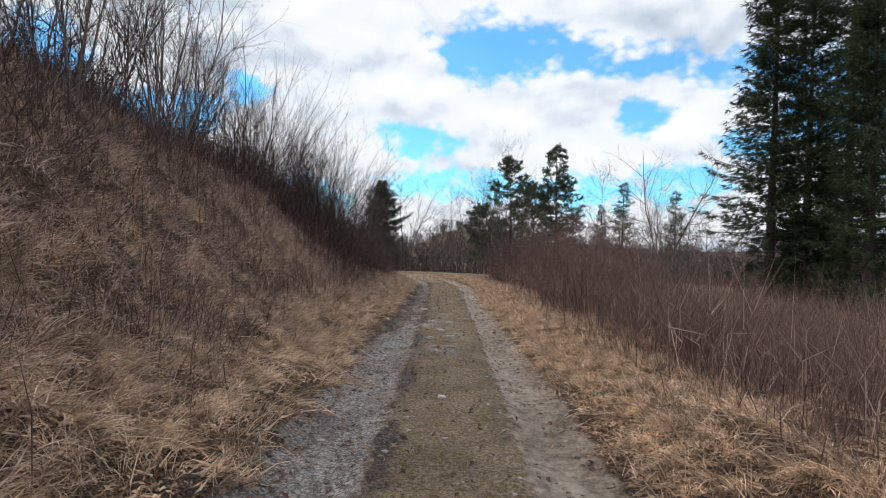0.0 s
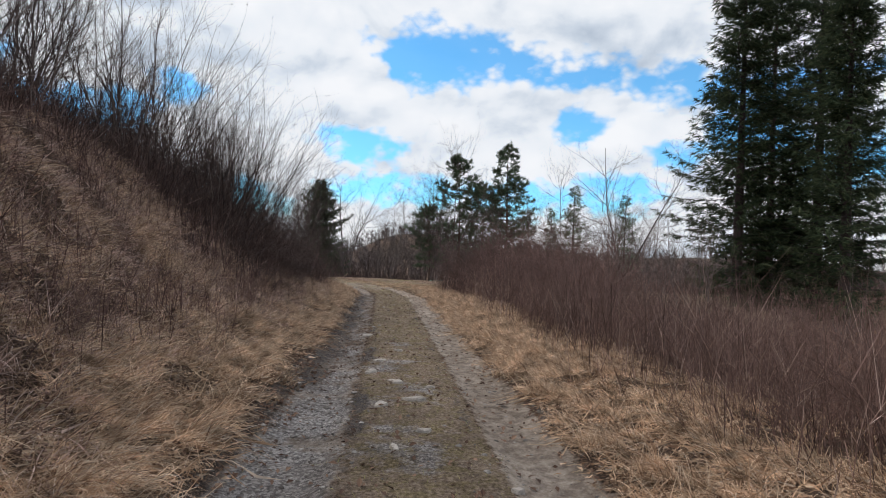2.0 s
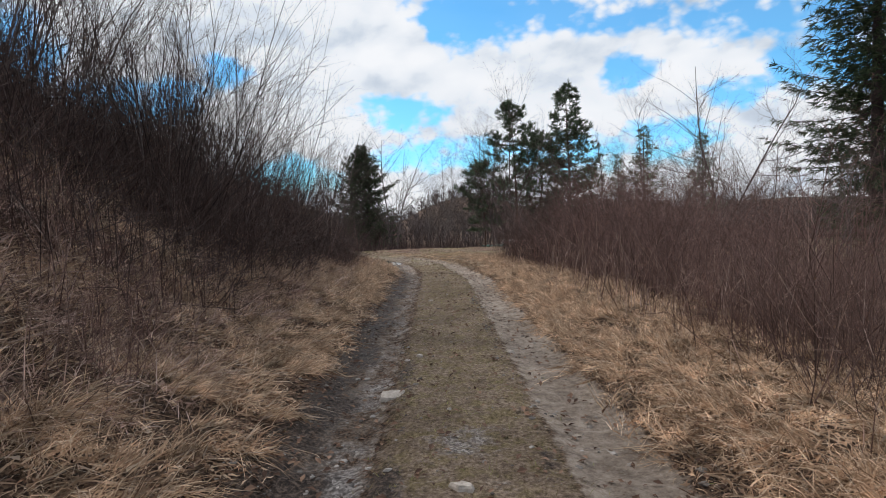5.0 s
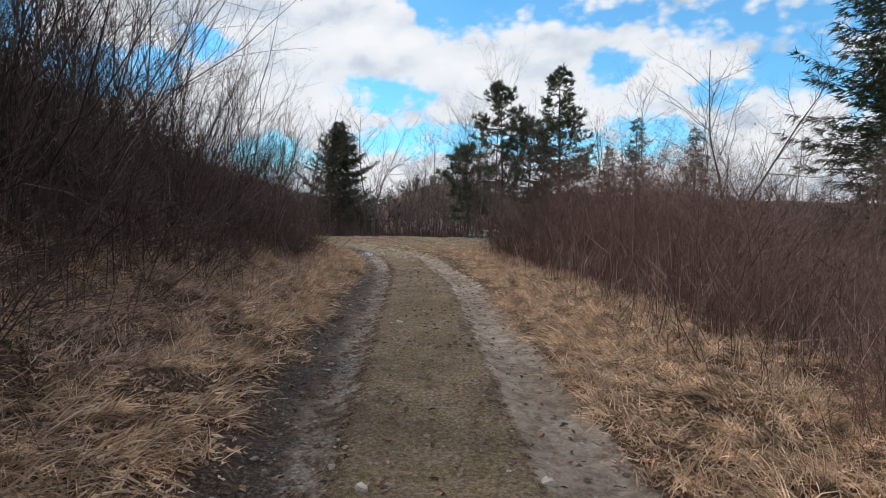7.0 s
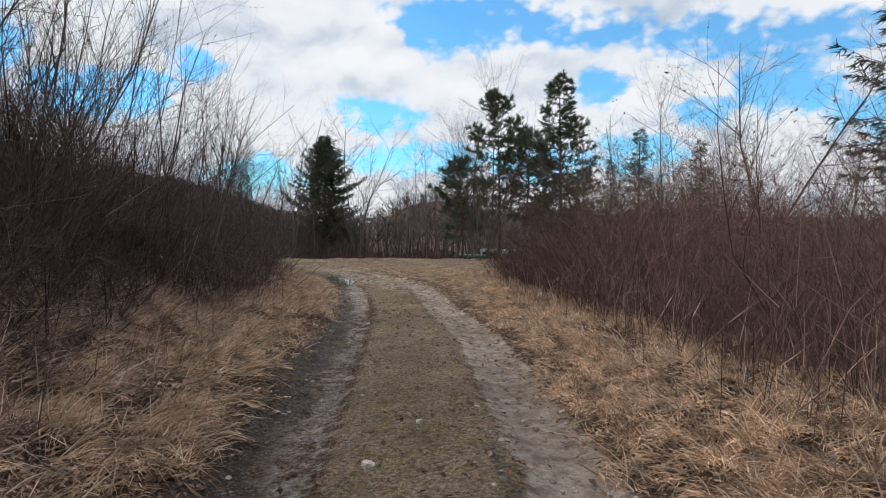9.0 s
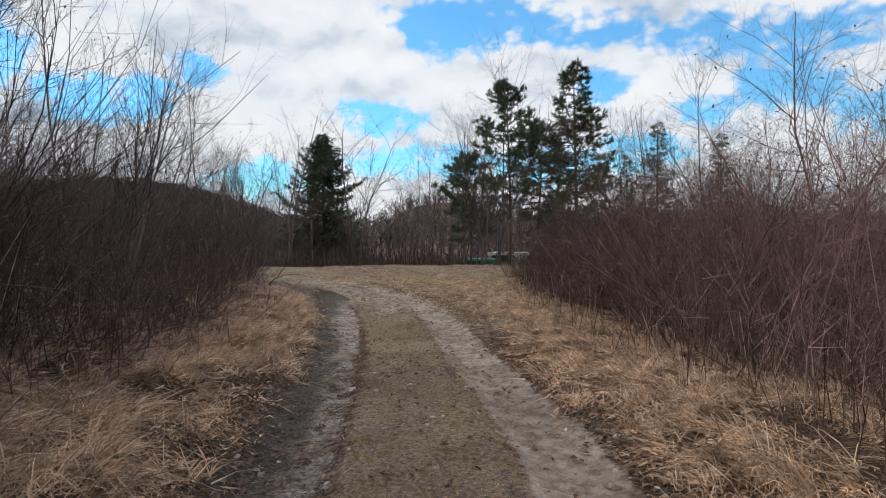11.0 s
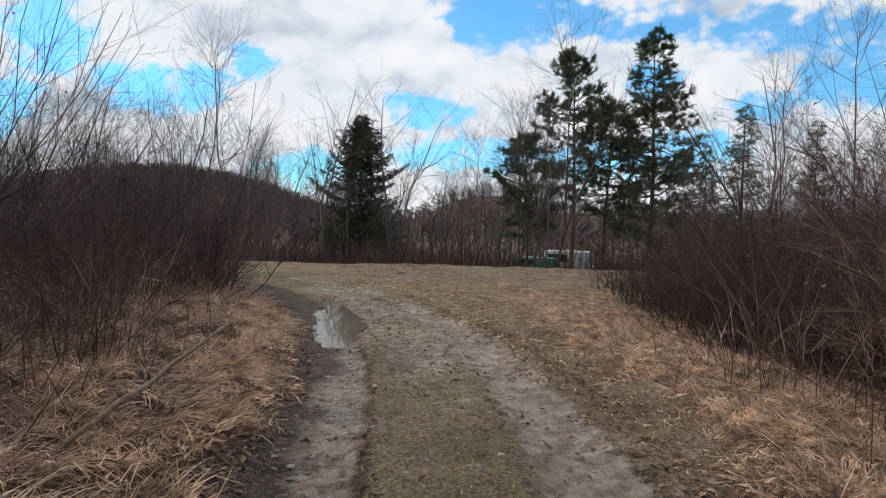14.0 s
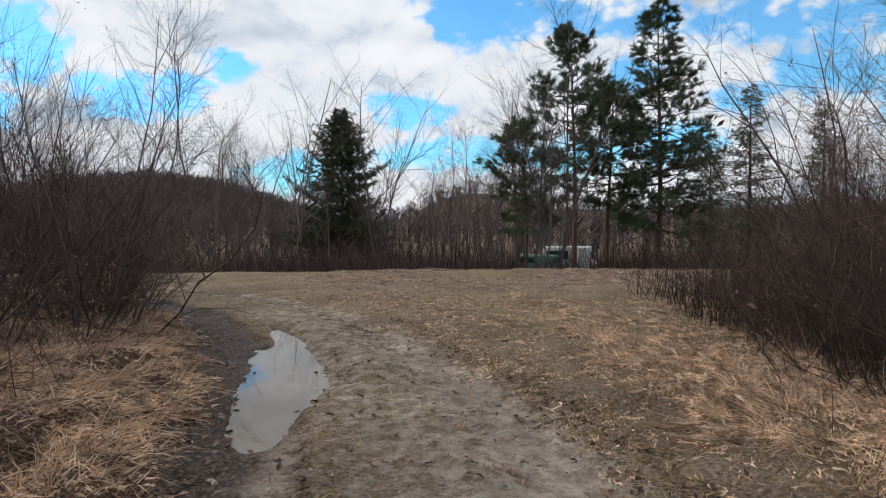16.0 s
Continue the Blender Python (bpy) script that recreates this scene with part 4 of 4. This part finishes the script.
left_darks = [(-3.7, 32.8, 0, 0.62, 15), (-4.7, 34.8, 1, 0.95, 75), (-5.3, 36.6, 2, 1.02, 135), (-4.9, 39.4, 0, 1.03, 195), (-5.9, 41.0, 1, 1.09, 255), (-6.8, 42.3, 2, 1.04, 315), (-3.5, 30.4, 1, 0.6, 35), (-7.4, 34.6, 0, 1.07, 95), (-8.6, 41.2, 2, 1.08, 155), (-7.6, 37.2, 1, 1.08, 215), (-4.2, 28.2, 2, 0.7, 275), (-6.0, 31.0, 0, 1.02, 335), (-9.6, 37.5, 0, 1.08, 5), (-3.9, 23.6, 1, 0.75, 50), (-4.0, 21.0, 0, 0.75, 110), (-4.1, 26.0, 2, 0.75, 170)]
right_darks = [(4.2, 36.7, 2, 1.15, 200), (4.8, 37.7, 0, 1.4, 20), (5.9, 36.8, 0, 1.48, 150), (4.9, 38.8, 1, 1.25, 300), (7.6, 37.8, 0, 1.48, 250), (5.9, 40.4, 2, 1.15, 130), (7.4, 41.8, 1, 1.25, 20), (6.5, 38.6, 2, 1.45, 80), (5.4, 35.3, 1, 1.45, 230), (6.8, 34.2, 2, 1.48, 30), (4.4, 38.2, 0, 0.9, 65), (5.1, 32.6, 0, 1.35, 110), (5.6, 33.9, 2, 1.45, 310), (5.6, 30.6, 1, 1.3, 170), (4.6, 34.4, 0, 1.2, 260)]
brown = [woody("bush", "dense dark brown leafless bush beside the track", "bush", 50 + i, 25, 0.75, 44, 3.0, 0.012, THORN, (STEM_BROWN, STEM_BROWN), "bushes on the bank", 200, DEAD_LEAF, 0.018) for i in range(3)]
plant(brown, left_darks + right_darks + ring(18, 6.2, 12, 32, 43, 1.15, 1.5, 44, 3))

# left: tangled bushes on and above the bank
tang = [woody("bush", "tangled dark brown leafless bush on the bank", "bush", 60 + i, 18, 0.7, 55, 2.4, 0.012, dict(TANGLE, kids=[11, 5, 0]), (STEM_BROWN, STEM_BROWN), "bushes on the bank", 220, DEAD_LEAF, 0.02) for i in range(4)]
plant(tang, ring(24, -9, -4.4, 4, 18, 0.6, 0.95, 8) + ring(30, -7.5, -3.0, 16.5, 31, 0.7, 1.1, 9) + ring(18, -5.0, -3.1, 19, 28, 0.75, 1.0, 19) + [(-4.9, 38.6, 0, 1.45, 30), (-5.6, 39.8, 1, 1.5, 130), (-4.4, 37.2, 2, 0.8, 210), (-6.6, 37.5, 3, 1.5, 20), (-7.8, 39.8, 0, 1.5, 290), (-8.5, 36, 1, 1.4, 70), (-6.2, 34.2, 2, 1.2, 140), (-4.5, 33.4, 3, 0.8, 10), (-10, 38, 2, 1.5, 0), (-5.4, 35.6, 1, 1.0, 330), (-5.2, 31.6, 0, 1.0, 200), (-7.6, 32, 1, 1.4, 20), (-9.5, 34, 3, 1.5, 160), (-3.9, 30.0, 2, 0.8, 60)])
hazel = [woody("hazel_bush", "tall leafless bush of long arching grey-brown rods", "bush", 70 + i, 24, 0.6, 46, 4.6, 0.014, dict(SHRUB, kids=[9, 4, 0], lift=[0.02, 0.05, 0.03]), (BARK_DARK, BARK_DARK), "arching bushes on the bank", 200, DEAD_LEAF, 0.02) for i in range(3)]
plant(hazel, [(-4.3, 20.5, 0, 0.9, 0), (-4.7, 22.8, 1, 1.0, 70), (-4.3, 25.0, 2, 0.9, 140), (-5.4, 18.6, 1, 0.85, 210), (-4.4, 27.2, 0, 0.85, 280), (-6.2, 24, 2, 1.05, 20), (-5.6, 29.0, 1, 0.95, 100), (-5.6, 40.2, 0, 0.9, 50), (-6.8, 38.6, 2, 0.95, 180), (-5.6, 33.4, 1, 0.8, 240), (-7.2, 35.8, 0, 0.95, 310), (-9.2, 38.5, 1, 1.0, 30), (-7.4, 16.6, 0, 0.8, 60), (-6.8, 21.4, 1, 1.0, 160)])
# left: clumps of bare poles
poles = [woody("bare_tree", "clump of slim grey leafless poles on the bank", "tree", 80 + i, 7, 0.45, 24, 5.0, 0.028, dict(POLE, kids=[13, 6, 4, 0]), (BARK_GREY, BARK_DARK), "bare trees above the bank", 300, DEAD_LEAF, 0.02, 7) for i in range(4)]
plant(poles, [(-6.6, 13.5, 0, 1.0, 0), (-7.4, 11.0, 1, 1.05, 50), (-8.4, 8.8, 2, 1.1, 100), (-6.8, 16.2, 3, 0.95, 150), (-6.2, 18.6, 0, 0.95, 200), (-8.6, 14.5, 1, 1.1, 250), (-7.2, 20.6, 2, 1.0, 300), (-5.4, 22.0, 3, 0.9, 20), (-9.6, 11.8, 2, 1.1, 10),
             (-5.0, 24.5, 1, 0.9, 70), (-6.4, 25.5, 0, 1.0, 120), (-7.8, 23, 3, 1.1, 170), (-5.6, 27.6, 2, 0.9, 220), (-4.2, 29.8, 1, 0.85, 260), (-7.0, 29.5, 0, 1.0, 330), (-8.5, 27, 2, 1.1, 40), (-6.2, 32.2, 3, 0.8, 80), (-8.2, 33.5, 1, 0.95, 130), (-9.5, 31, 0, 1.0, 10), (-5.2, 38.8, 2, 0.75, 30), (-7.2, 40.5, 3, 0.8, 60), (-10, 36.5, 1, 0.9, 120), (-11, 18, 3, 1.1, 50), (-11, 24, 0, 1.1, 100), (-10.8, 7, 0, 1.1, 210), (-8.0, 6.0, 3, 1.0, 95), (-4.6, 20.4, 2, 0.8, 140), (-9.0, 18.5, 1, 1.1, 310), (-12, 29, 2, 1.2, 30), (-6.1, 9.6, 0, 0.95, 15), (-6.8, 7.4, 1, 1.0, 75), (-5.9, 11.9, 2, 0.9, 135), (-7.8, 17.2, 3, 1.05, 195), (-9.8, 15.4, 0, 1.15, 255), (-9.4, 9.6, 3, 1.1, 35)])

# the wood beyond the meadow, and bare trees to the right
broads = [woody("bare_tree", "grey leafless broad-crowned tree beyond the meadow", "tree", 100 + i, 2, 0.3, 9, 8.5, 0.06, dict(BROAD, kids=[15, 8, 6, 0], wild=[0.1, 0.16, 0.22, 0.25]), (BARK_GREY, BARK_GREY), "bare trees of the wood", own=2) for i in range(4)]
plant(broads, ring(38, -24, 10, 60, 100, 1.0, 1.5, 12) + ring(24, 12, 60, 56, 100, 1.0, 1.5, 13) + ring(16, -60, -18, 58, 95, 1.2, 1.7, 14) + [(-4.0, 66, 1, 1.5, 40), (13.5, 47, 2, 0.85, 20), (16.5, 44, 3, 0.85, 140), (11.5, 43.5, 0, 0.7, 220), (19, 52, 1, 1.0, 90), (9.8, 46.5, 3, 0.6, 10), (15.5, 38, 1, 0.75, 200), (6.6, 40.6, 2, 0.5, 100), (18.5, 37, 0, 0.8, 33)])
sap = [woody("sapling", "slim bare grey sapling among the shrubs", "tree", 130 + i, 3, 0.25, 18, 4.2, 0.015, dict(POLE, kids=[14, 6, 4, 0], wild=[0.1, 0.15, 0.2, 0.2]), (BARK_GREY, BARK_GREY), "saplings in the thicket", own=3) for i in range(2)]
plant(sap, [(7.2, 17.5, 0, 1.0, 0), (8.4, 21, 1, 1.05, 60), (9.5, 25.5, 0, 1.1, 130), (7.2, 27.5, 1, 1.0, 200), (10.5, 30, 0, 1.2, 260), (9.0, 13, 1, 0.8, 80), (6.4, 12.2, 0, 0.6, 30), (5.6, 9.4, 1, 0.5, 10), (8.6, 30.5, 1, 1.1, 50), (11.8, 33, 0, 1.2, 160), (9.4, 36, 1, 1.1, 100)])


# ---- conifers ----
def spruce(name, label, seed, tall, wide, gap=0.34, dense=1.0, group="", bare=0.05, needles=None, per=5, size=1.0, column=0.85):
    r = np.random.default_rng(seed)
    ob = thing(name, label, "tree", group)
    nseg = 10
    z = np.linspace(-0.2, tall, nseg + 1)
    c = np.stack([np.zeros(nseg + 1), np.zeros(nseg + 1), z], 1)
    rad = np.linspace(tall * 0.014, 0.01, nseg + 1)
    v, f = prisms(c[:-1], c[1:], rad[:-1], rad[1:], 8)
    child("trunk", mesh_of("trunk", v, f, BARK_DARK, True), ob)
    sa, sb, ra, rb, tuft_p, tuft_d, tuft_s = [], [], [], [], [], [], []
    h = tall * bare + 0.2
    lobe = r.uniform(0, 6.283, 3)
    while h < tall * 0.985:
        k = h / tall
        for i in range(int(r.integers(5, 8))):
            a = r.uniform(0, 6.283)
            span = wide * min(1.0, 0.6 + 2.2 * k) * (1 - k) ** column + 0.12
            span *= 1 + 0.16 * math.sin(2 * a + lobe[0] + 9 * k) + 0.12 * math.sin(3 * a + lobe[1] - 14 * k)
            ln = span * (r.uniform(0.35, 0.75) if r.uniform() < 0.35 else r.uniform(0.75, 1.15))
            out = np.array([math.cos(a), math.sin(a), 0])
            across = np.array([-out[1], out[0], 0])
            p0 = np.array([0, 0, h + r.uniform(-0.3, 0.3) * gap])
            sag = 0.30 - 0.7 * k + r.normal(0, 0.14)
            prev, steps = p0, max(2, int(ln / 0.4))
            for s in range(1, steps + 1):
                t = s / steps
                p = p0 + out * ln * t + across * 0.08 * ln * math.sin(3 * t + a) + np.array([0, 0, -sag * ln * t + 0.24 * ln * t * t])
                sa.append(prev), sb.append(p), ra.append(0.012 + 0.012 * ln * (1 - t)), rb.append(0.006)
                # flat side shoots, shorter towards the tip, hanging a little
                if t > 0.18:
                    m = max(2, int(dense * 8 * ln / steps / 0.45))
                    for q in range(m):
                        base = prev + (p - prev) * r.uniform(0, 1)
                        reach = (0.12 + 0.34 * (1 - t) * min(ln, 2.5)) * r.uniform(0.15, 1.0)
                        dv = unit(out * r.uniform(0.35, 1.0) + across * r.choice([-1, 1]) * r.uniform(0.4, 1.0) + np.array([0, 0, r.uniform(-0.55, 0.05)]))
                        tuft_p.append(base + dv * reach), tuft_d.append(dv), tuft_s.append(size * r.uniform(0.13, 0.30))
                prev = p
        h += gap * r.uniform(0.6, 1.4) * (1 - 0.45 * k)
    v, f = prisms(sa, sb, ra, rb, 3)
    tagged(child("branchwork", mesh_of("branchwork", v, f, BARK_DARK), ob), kind="stuff")
    v, f = sprays(r, np.array(tuft_p), np.array(tuft_d), np.array(tuft_s), per, 0.13)
    tagged(child("crown", mesh_of("crown", v, f, needles or SPRUCE_N), ob, "dark green needle sprays"), kind="stuff")
    return ob


def sprays(r, p, d, s, per, slim):
    """Small fans of slim three-sided shoots."""
    n = len(p)
    idx = np.repeat(np.arange(n), per)
    dv = unit(d[idx] + r.normal(0, 0.42, (n * per, 3)))
    ln = s[idx] * r.uniform(0.6, 1.1, n * per)
    a = p[idx] + d[idx] * (s[idx] * r.uniform(0, 0.5, n * per))[:, None]
    return prisms(a, a + dv * ln[:, None], ln * slim * 0.5, np.zeros(n * per), 3)


def pine(name, label, seed, tall, wide, clear=0.35, group="", lean=0.0, cone=False):
    r = np.random.default_rng(seed)
    ob = thing(name, label, "tree", group)
    nseg = 12
    t = np.linspace(0, 1, nseg + 1)
    c = np.stack([lean * t ** 2 + 0.12 * np.sin(t * 5), 0.1 * np.sin(t * 4 + 1), -0.2 + t * (tall + 0.2)], 1)
    rad = np.linspace(tall * 0.0125, 0.012, nseg + 1)
    v, f = prisms(c[:-1], c[1:], rad[:-1], rad[1:], 9)
    child("trunk", mesh_of("trunk", v, f, BARK_PINE, True), ob)
    segs, tp, td, ts = [], [], [], []
    h = clear
    while h < 0.99:
        k = (h - clear) / (1 - clear)
        span = wide * ((1 - k) ** 0.95 if cone else (1 - k ** 2.2)) * min(1, 0.5 + 1.6 * k) * r.uniform(0.75, 1.15) + 0.3
        p0 = np.array([np.interp(h, t, c[:, j]) for j in range(3)])
        for i in range(int(r.integers(4, 7))):
            a = r.uniform(0, 6.283)
            dv = np.array([math.cos(a), math.sin(a), (-0.12 + 0.3 * k if cone else -0.1 + 0.75 * k) + r.normal(0, 0.12)])
            prev, ln = p0, span * r.uniform(0.55, 1.15)
            steps = max(3, int(ln / 0.4))
            dv = unit(dv)
            for s in range(steps):
                dv = unit(dv + r.normal(0, 0.13, 3) + np.array([0, 0, 0.05]))
                p = prev + dv * ln / steps
                segs.append((prev, p, 0.03 * (1 - s / steps) * ln / 2 + 0.006, 0.03 * (1 - (s + 1) / steps) * ln / 2 + 0.004))
                if s >= steps * 0.3:
                    for q in range(4):
                        sd = unit(dv + r.normal(0, 0.9, 3) * np.array([1, 1, 0.3]) + np.array([0, 0, 0.1]))
                        e = p + sd * r.uniform(0.2, 0.55)
                        segs.append((p, e, 0.006, 0.003))
                        for w in range(3):
                            tp.append(p + (e - p) * r.uniform(0.3, 1)), td.append(unit(sd + r.normal(0, 0.4, 3) + np.array([0, 0, 0.25]))), ts.append(r.uniform(0.22, 0.4))
                prev = p
        h += (0.36 / tall) * r.uniform(0.6, 1.5)
    v, f = prisms([s[0] for s in segs], [s[1] for s in segs], [s[2] for s in segs], [s[3] for s in segs], 3)
    tagged(child("branchwork", mesh_of("branchwork", v, f, BARK_PINE), ob), kind="stuff")
    v, f = sprays(r, np.array(tp), np.array(td), np.array(ts), 15, 0.075)
    tagged(child("crown", mesh_of("crown", v, f, PINE_N), ob, "blue-green needle tufts"), kind="stuff")
    return ob


big = spruce("spruce", "tall dark green spruce with drooping branches", 201, 26, 4.4, 0.40, 0.75, "tall spruces", 0.01, None, 5, 1.9, 0.7)
plant([big], [(23.0, 41.0, 0, 1.0, 0), (27.0, 39.0, 0, 1.05, 130), (28.0, 45.0, 0, 1.0, 250), (25.6, 35.0, 0, 0.9, 60)])
mid = spruce("spruce", "dark green cone-shaped spruce beyond the meadow", 202, 14.5, 6.0, 0.25, 0.85, "", 0.01, None, 6, 1.7, 0.8)
plant([mid], [(-9.0, 83.0, 0, 1.0, 0)])
pa = pine("pine", "tall pine with an open rounded crown", 211, 14.2, 3.0, 0.42)
plant([pa], [(7.4, 65.0, 0, 1.0, 0)])
pb = pine("pine", "tall pointed pine with long level branches", 212, 15.2, 4.2, 0.2, "", 0.0, True)
plant([pb], [(12.5, 65.4, 0, 1.06, 0)])
ps = pine("pine", "smaller pine with a thin trunk", 213, 8.4, 1.9, 0.4, "smaller pines")
plant([ps], [(4.2, 62.5, 0, 1.0, 0), (10.4, 68.0, 0, 1.4, 90)])
young = spruce("spruce", "slender grey-green young spruce behind the thicket", 204, 14.5, 3.3, 0.5, 0.6, "young spruces", 0.08, PINE_N, 4, 1.7)
plant([young], [(23.0, 75.0, 0, 1.0, 200), (31.6, 79.6, 0, 0.98, 30), (20.5, 76, 0, 0.8, 300)])


# ---- far woods on the hills ----
def far_woods():
    r = np.random.default_rng(31)
    n = 7000
    x, y = r.uniform(-420, 420, n) * r.uniform(0.25, 1, n), 95 + 335 * r.uniform(0, 1, n) ** 1.3
    hx, hy = r.normal(-141, 48, 5200), r.uniform(215, 400, 5200)
    x, y, n = np.concatenate([x, hx]), np.concatenate([y, hy]), n + 5200
    z = height(x, y)
    keep = (r.uniform(0, 1, n) < np.clip((z + 3.2) / 3, 0.7, 1) * np.interp(y, [110, 200], [1, 0.75]))
    x, y, z = x[keep], y[keep], z[keep]
    n = len(x)
    tall = r.uniform(4, 8.5, n)
    base = np.stack([x, y, z - 0.5], 1)
    parts = [prisms(base, base + np.stack([r.normal(0, .4, n), r.normal(0, .4, n), tall], 1), np.full(n, 0.12), np.zeros(n), 3)]
    per = 16
    idx = np.repeat(np.arange(n), per)
    s = r.uniform(0.15, 0.9, n * per)
    a = base[idx] + np.stack([np.zeros(n * per), np.zeros(n * per), s * tall[idx]], 1)
    ang = r.uniform(0, 6.283, n * per)
    ln = tall[idx] * r.uniform(0.2, 0.42, n * per)
    b = a + np.stack([np.cos(ang) * 0.8, np.sin(ang) * 0.8, r.uniform(0.1, 1.0, n * per)], 1) * ln[:, None]
    parts.append(prisms(a, b, np.full(n * per, 0.11), np.zeros(n * per), 3))
    v, f = join(parts)
    tagged(new("far_woods", mesh_of("far_woods", v, f, FAR_WOOD)), "grey-brown leafless woods on the far hills", "trees", kind="stuff")


far_woods()


# ---- fallen pole, parked vehicles ----
WOOD_GREY = bark_mat("weathered_wood", (0.10, 0.072, 0.05), (0.26, 0.195, 0.14), 30.0, 0.0)
WHITE_PAINT = paint("white_paint", (0.72, 0.74, 0.76), 0.35)
GREEN_PAINT = paint("green_paint", (0.05, 0.21, 0.17), 0.4)
RUBBER = paint("black_rubber", (0.02, 0.02, 0.02), 0.8)
GLASS = paint("dark_glass", (0.03, 0.035, 0.04), 0.08)
RED_LENS = paint("red_lens", (0.5, 0.03, 0.03), 0.25)
STEEL = paint("wheel_steel", (0.4, 0.4, 0.41), 0.4, 0.8)


def pole(name, label, a, b, rad, seed):
    r = np.random.default_rng(seed)
    a, b = np.array(a), np.array(b)
    t = np.linspace(0, 1, 9)
    pts = a + (b - a) * t[:, None] + np.concatenate([np.zeros((1, 3)), r.normal(0, 0.008, (8, 3))])
    v, f = tube(pts, rad * (1.1 - 0.45 * t) * r.uniform(0.92, 1.08, 9), 7)
    tagged(new(name, mesh_of(name, v, f, WOOD_GREY, True)), label, "branch")


pole("broken_branch", "long bare grey-brown broken branch leaning out of the grass", (-2.42, 30.55, mean_level(-2.42, 30.55) - 0.03), (-1.84, 31.88, 0.53), 0.019, 5)
for k, (sx, sy, sa, sl) in enumerate([(0.25, 35.3, 0.5, 0.3), (0.5, 34.3, -0.2, 0.36), (-1.35, 37.2, 1.0, 0.25), (2.1, 31.2, 2.0, 0.5), (-1.9, 28.3, 0.4, 0.7)]):
    ex, ey = sx + math.cos(sa) * sl, sy + math.sin(sa) * sl
    pole("twig", "small dry broken twig lying on the ground", (sx, sy, mean_level(sx, sy) + 0.008), (ex, ey, mean_level(ex, ey) + 0.012), 0.007, 50 + k)


def rounded(sx, sy, sz, cx, cy, cz, r, taper=0.0):
    bm = bmesh.new()
    bmesh.ops.create_cube(bm, size=1.0)
    for v in bm.verts:
        k = 1 - taper if v.co.z > 0 else 1.0
        v.co = Vector((v.co.x * sx * k, v.co.y * sy * k, v.co.z * sz))
    bmesh.ops.bevel(bm, geom=bm.edges[:], offset=r, segments=3, affect="EDGES", profile=0.6)
    bmesh.ops.translate(bm, verts=bm.verts[:], vec=(cx, cy, cz))
    return bm


def part(name, bm, mat, parent, label=""):
    me = bpy.data.meshes.new(name)
    bm.to_mesh(me)
    bm.free()
    me.materials.append(mat)
    return child(name, me, parent, label)


def wheel(parent, x, y, r):
    hub = new("wheel")
    hub.parent = parent
    hub.location = (x, y, r)
    bm = bmesh.new()
    bmesh.ops.create_cone(bm, cap_ends=True, segments=20, radius1=r, radius2=r, depth=0.2, matrix=pose(0, 0, 0, 0, 90, 0))
    bmesh.ops.bevel(bm, geom=[e for e in bm.edges if len(e.link_faces) == 2 and e.calc_face_angle() > 1.0], offset=0.03, segments=2, affect="EDGES")
    part("tyre", bm, RUBBER, hub, "black rubber tyre")
    bm = bmesh.new()
    bmesh.ops.create_cone(bm, cap_ends=True, segments=16, radius1=r * 0.6, radius2=r * 0.5, depth=0.22, matrix=pose(0, 0, 0, 0, 90, 0))
    part("rim", bm, STEEL, hub, "grey steel rim")


def vehicle(name, label, category, x, y, turn, paintwork, wide, long, low, high):
    """A parked vehicle, its tail towards -y: lower body, cabin, panes, lights, bumper and wheels."""
    ob = thing(name, label, category)
    part("body", rounded(wide, long, low, 0, 0, 0.32 + low / 2, 0.07), paintwork, ob)
    part("cabin", rounded(wide * 0.95, long * 0.72, high, 0, -long * 0.1, 0.3 + low + high / 2, 0.09, 0.1), paintwork, ob)
    ye = -long * 0.1 - long * 0.36
    part("rear_window", rounded(wide * 0.7, 0.03, high * 0.55, 0, ye + 0.03, 0.3 + low + high * 0.5, 0.012), GLASS, ob, "dark rear window")
    for s in (-1, 1):
        part("side_window", rounded(0.03, long * 0.3, high * 0.5, s * wide * 0.455, long * 0.02, 0.3 + low + high * 0.52, 0.012), GLASS, ob, "dark side window")
        part("tail_light", rounded(0.14, 0.05, 0.3, s * wide * 0.42, -long / 2 - 0.005, 0.25 + low * 0.75, 0.02), RED_LENS, ob, "red tail light")
        for q in (-0.32, 0.32):
            wheel(ob, s * (wide / 2 - 0.1), q * long, 0.33)
    part("bumper", rounded(wide * 0.98, 0.14, 0.18, 0, -long / 2 - 0.03, 0.42, 0.04), RUBBER, ob, "black rear bumper")
    ob.matrix_basis = pose(x, y, mean_level(x, y) - 0.02, 0, 0, turn)


vehicle("van", "white van parked among the trees beyond the meadow", "van", 8.0, 71.5, 70, WHITE_PAINT, 1.95, 4.8, 0.85, 1.1)
vehicle("car", "green car parked among the trees beyond the meadow", "car", 5.6, 69.5, 62, GREEN_PAINT, 1.7, 4.0, 0.7, 0.65)
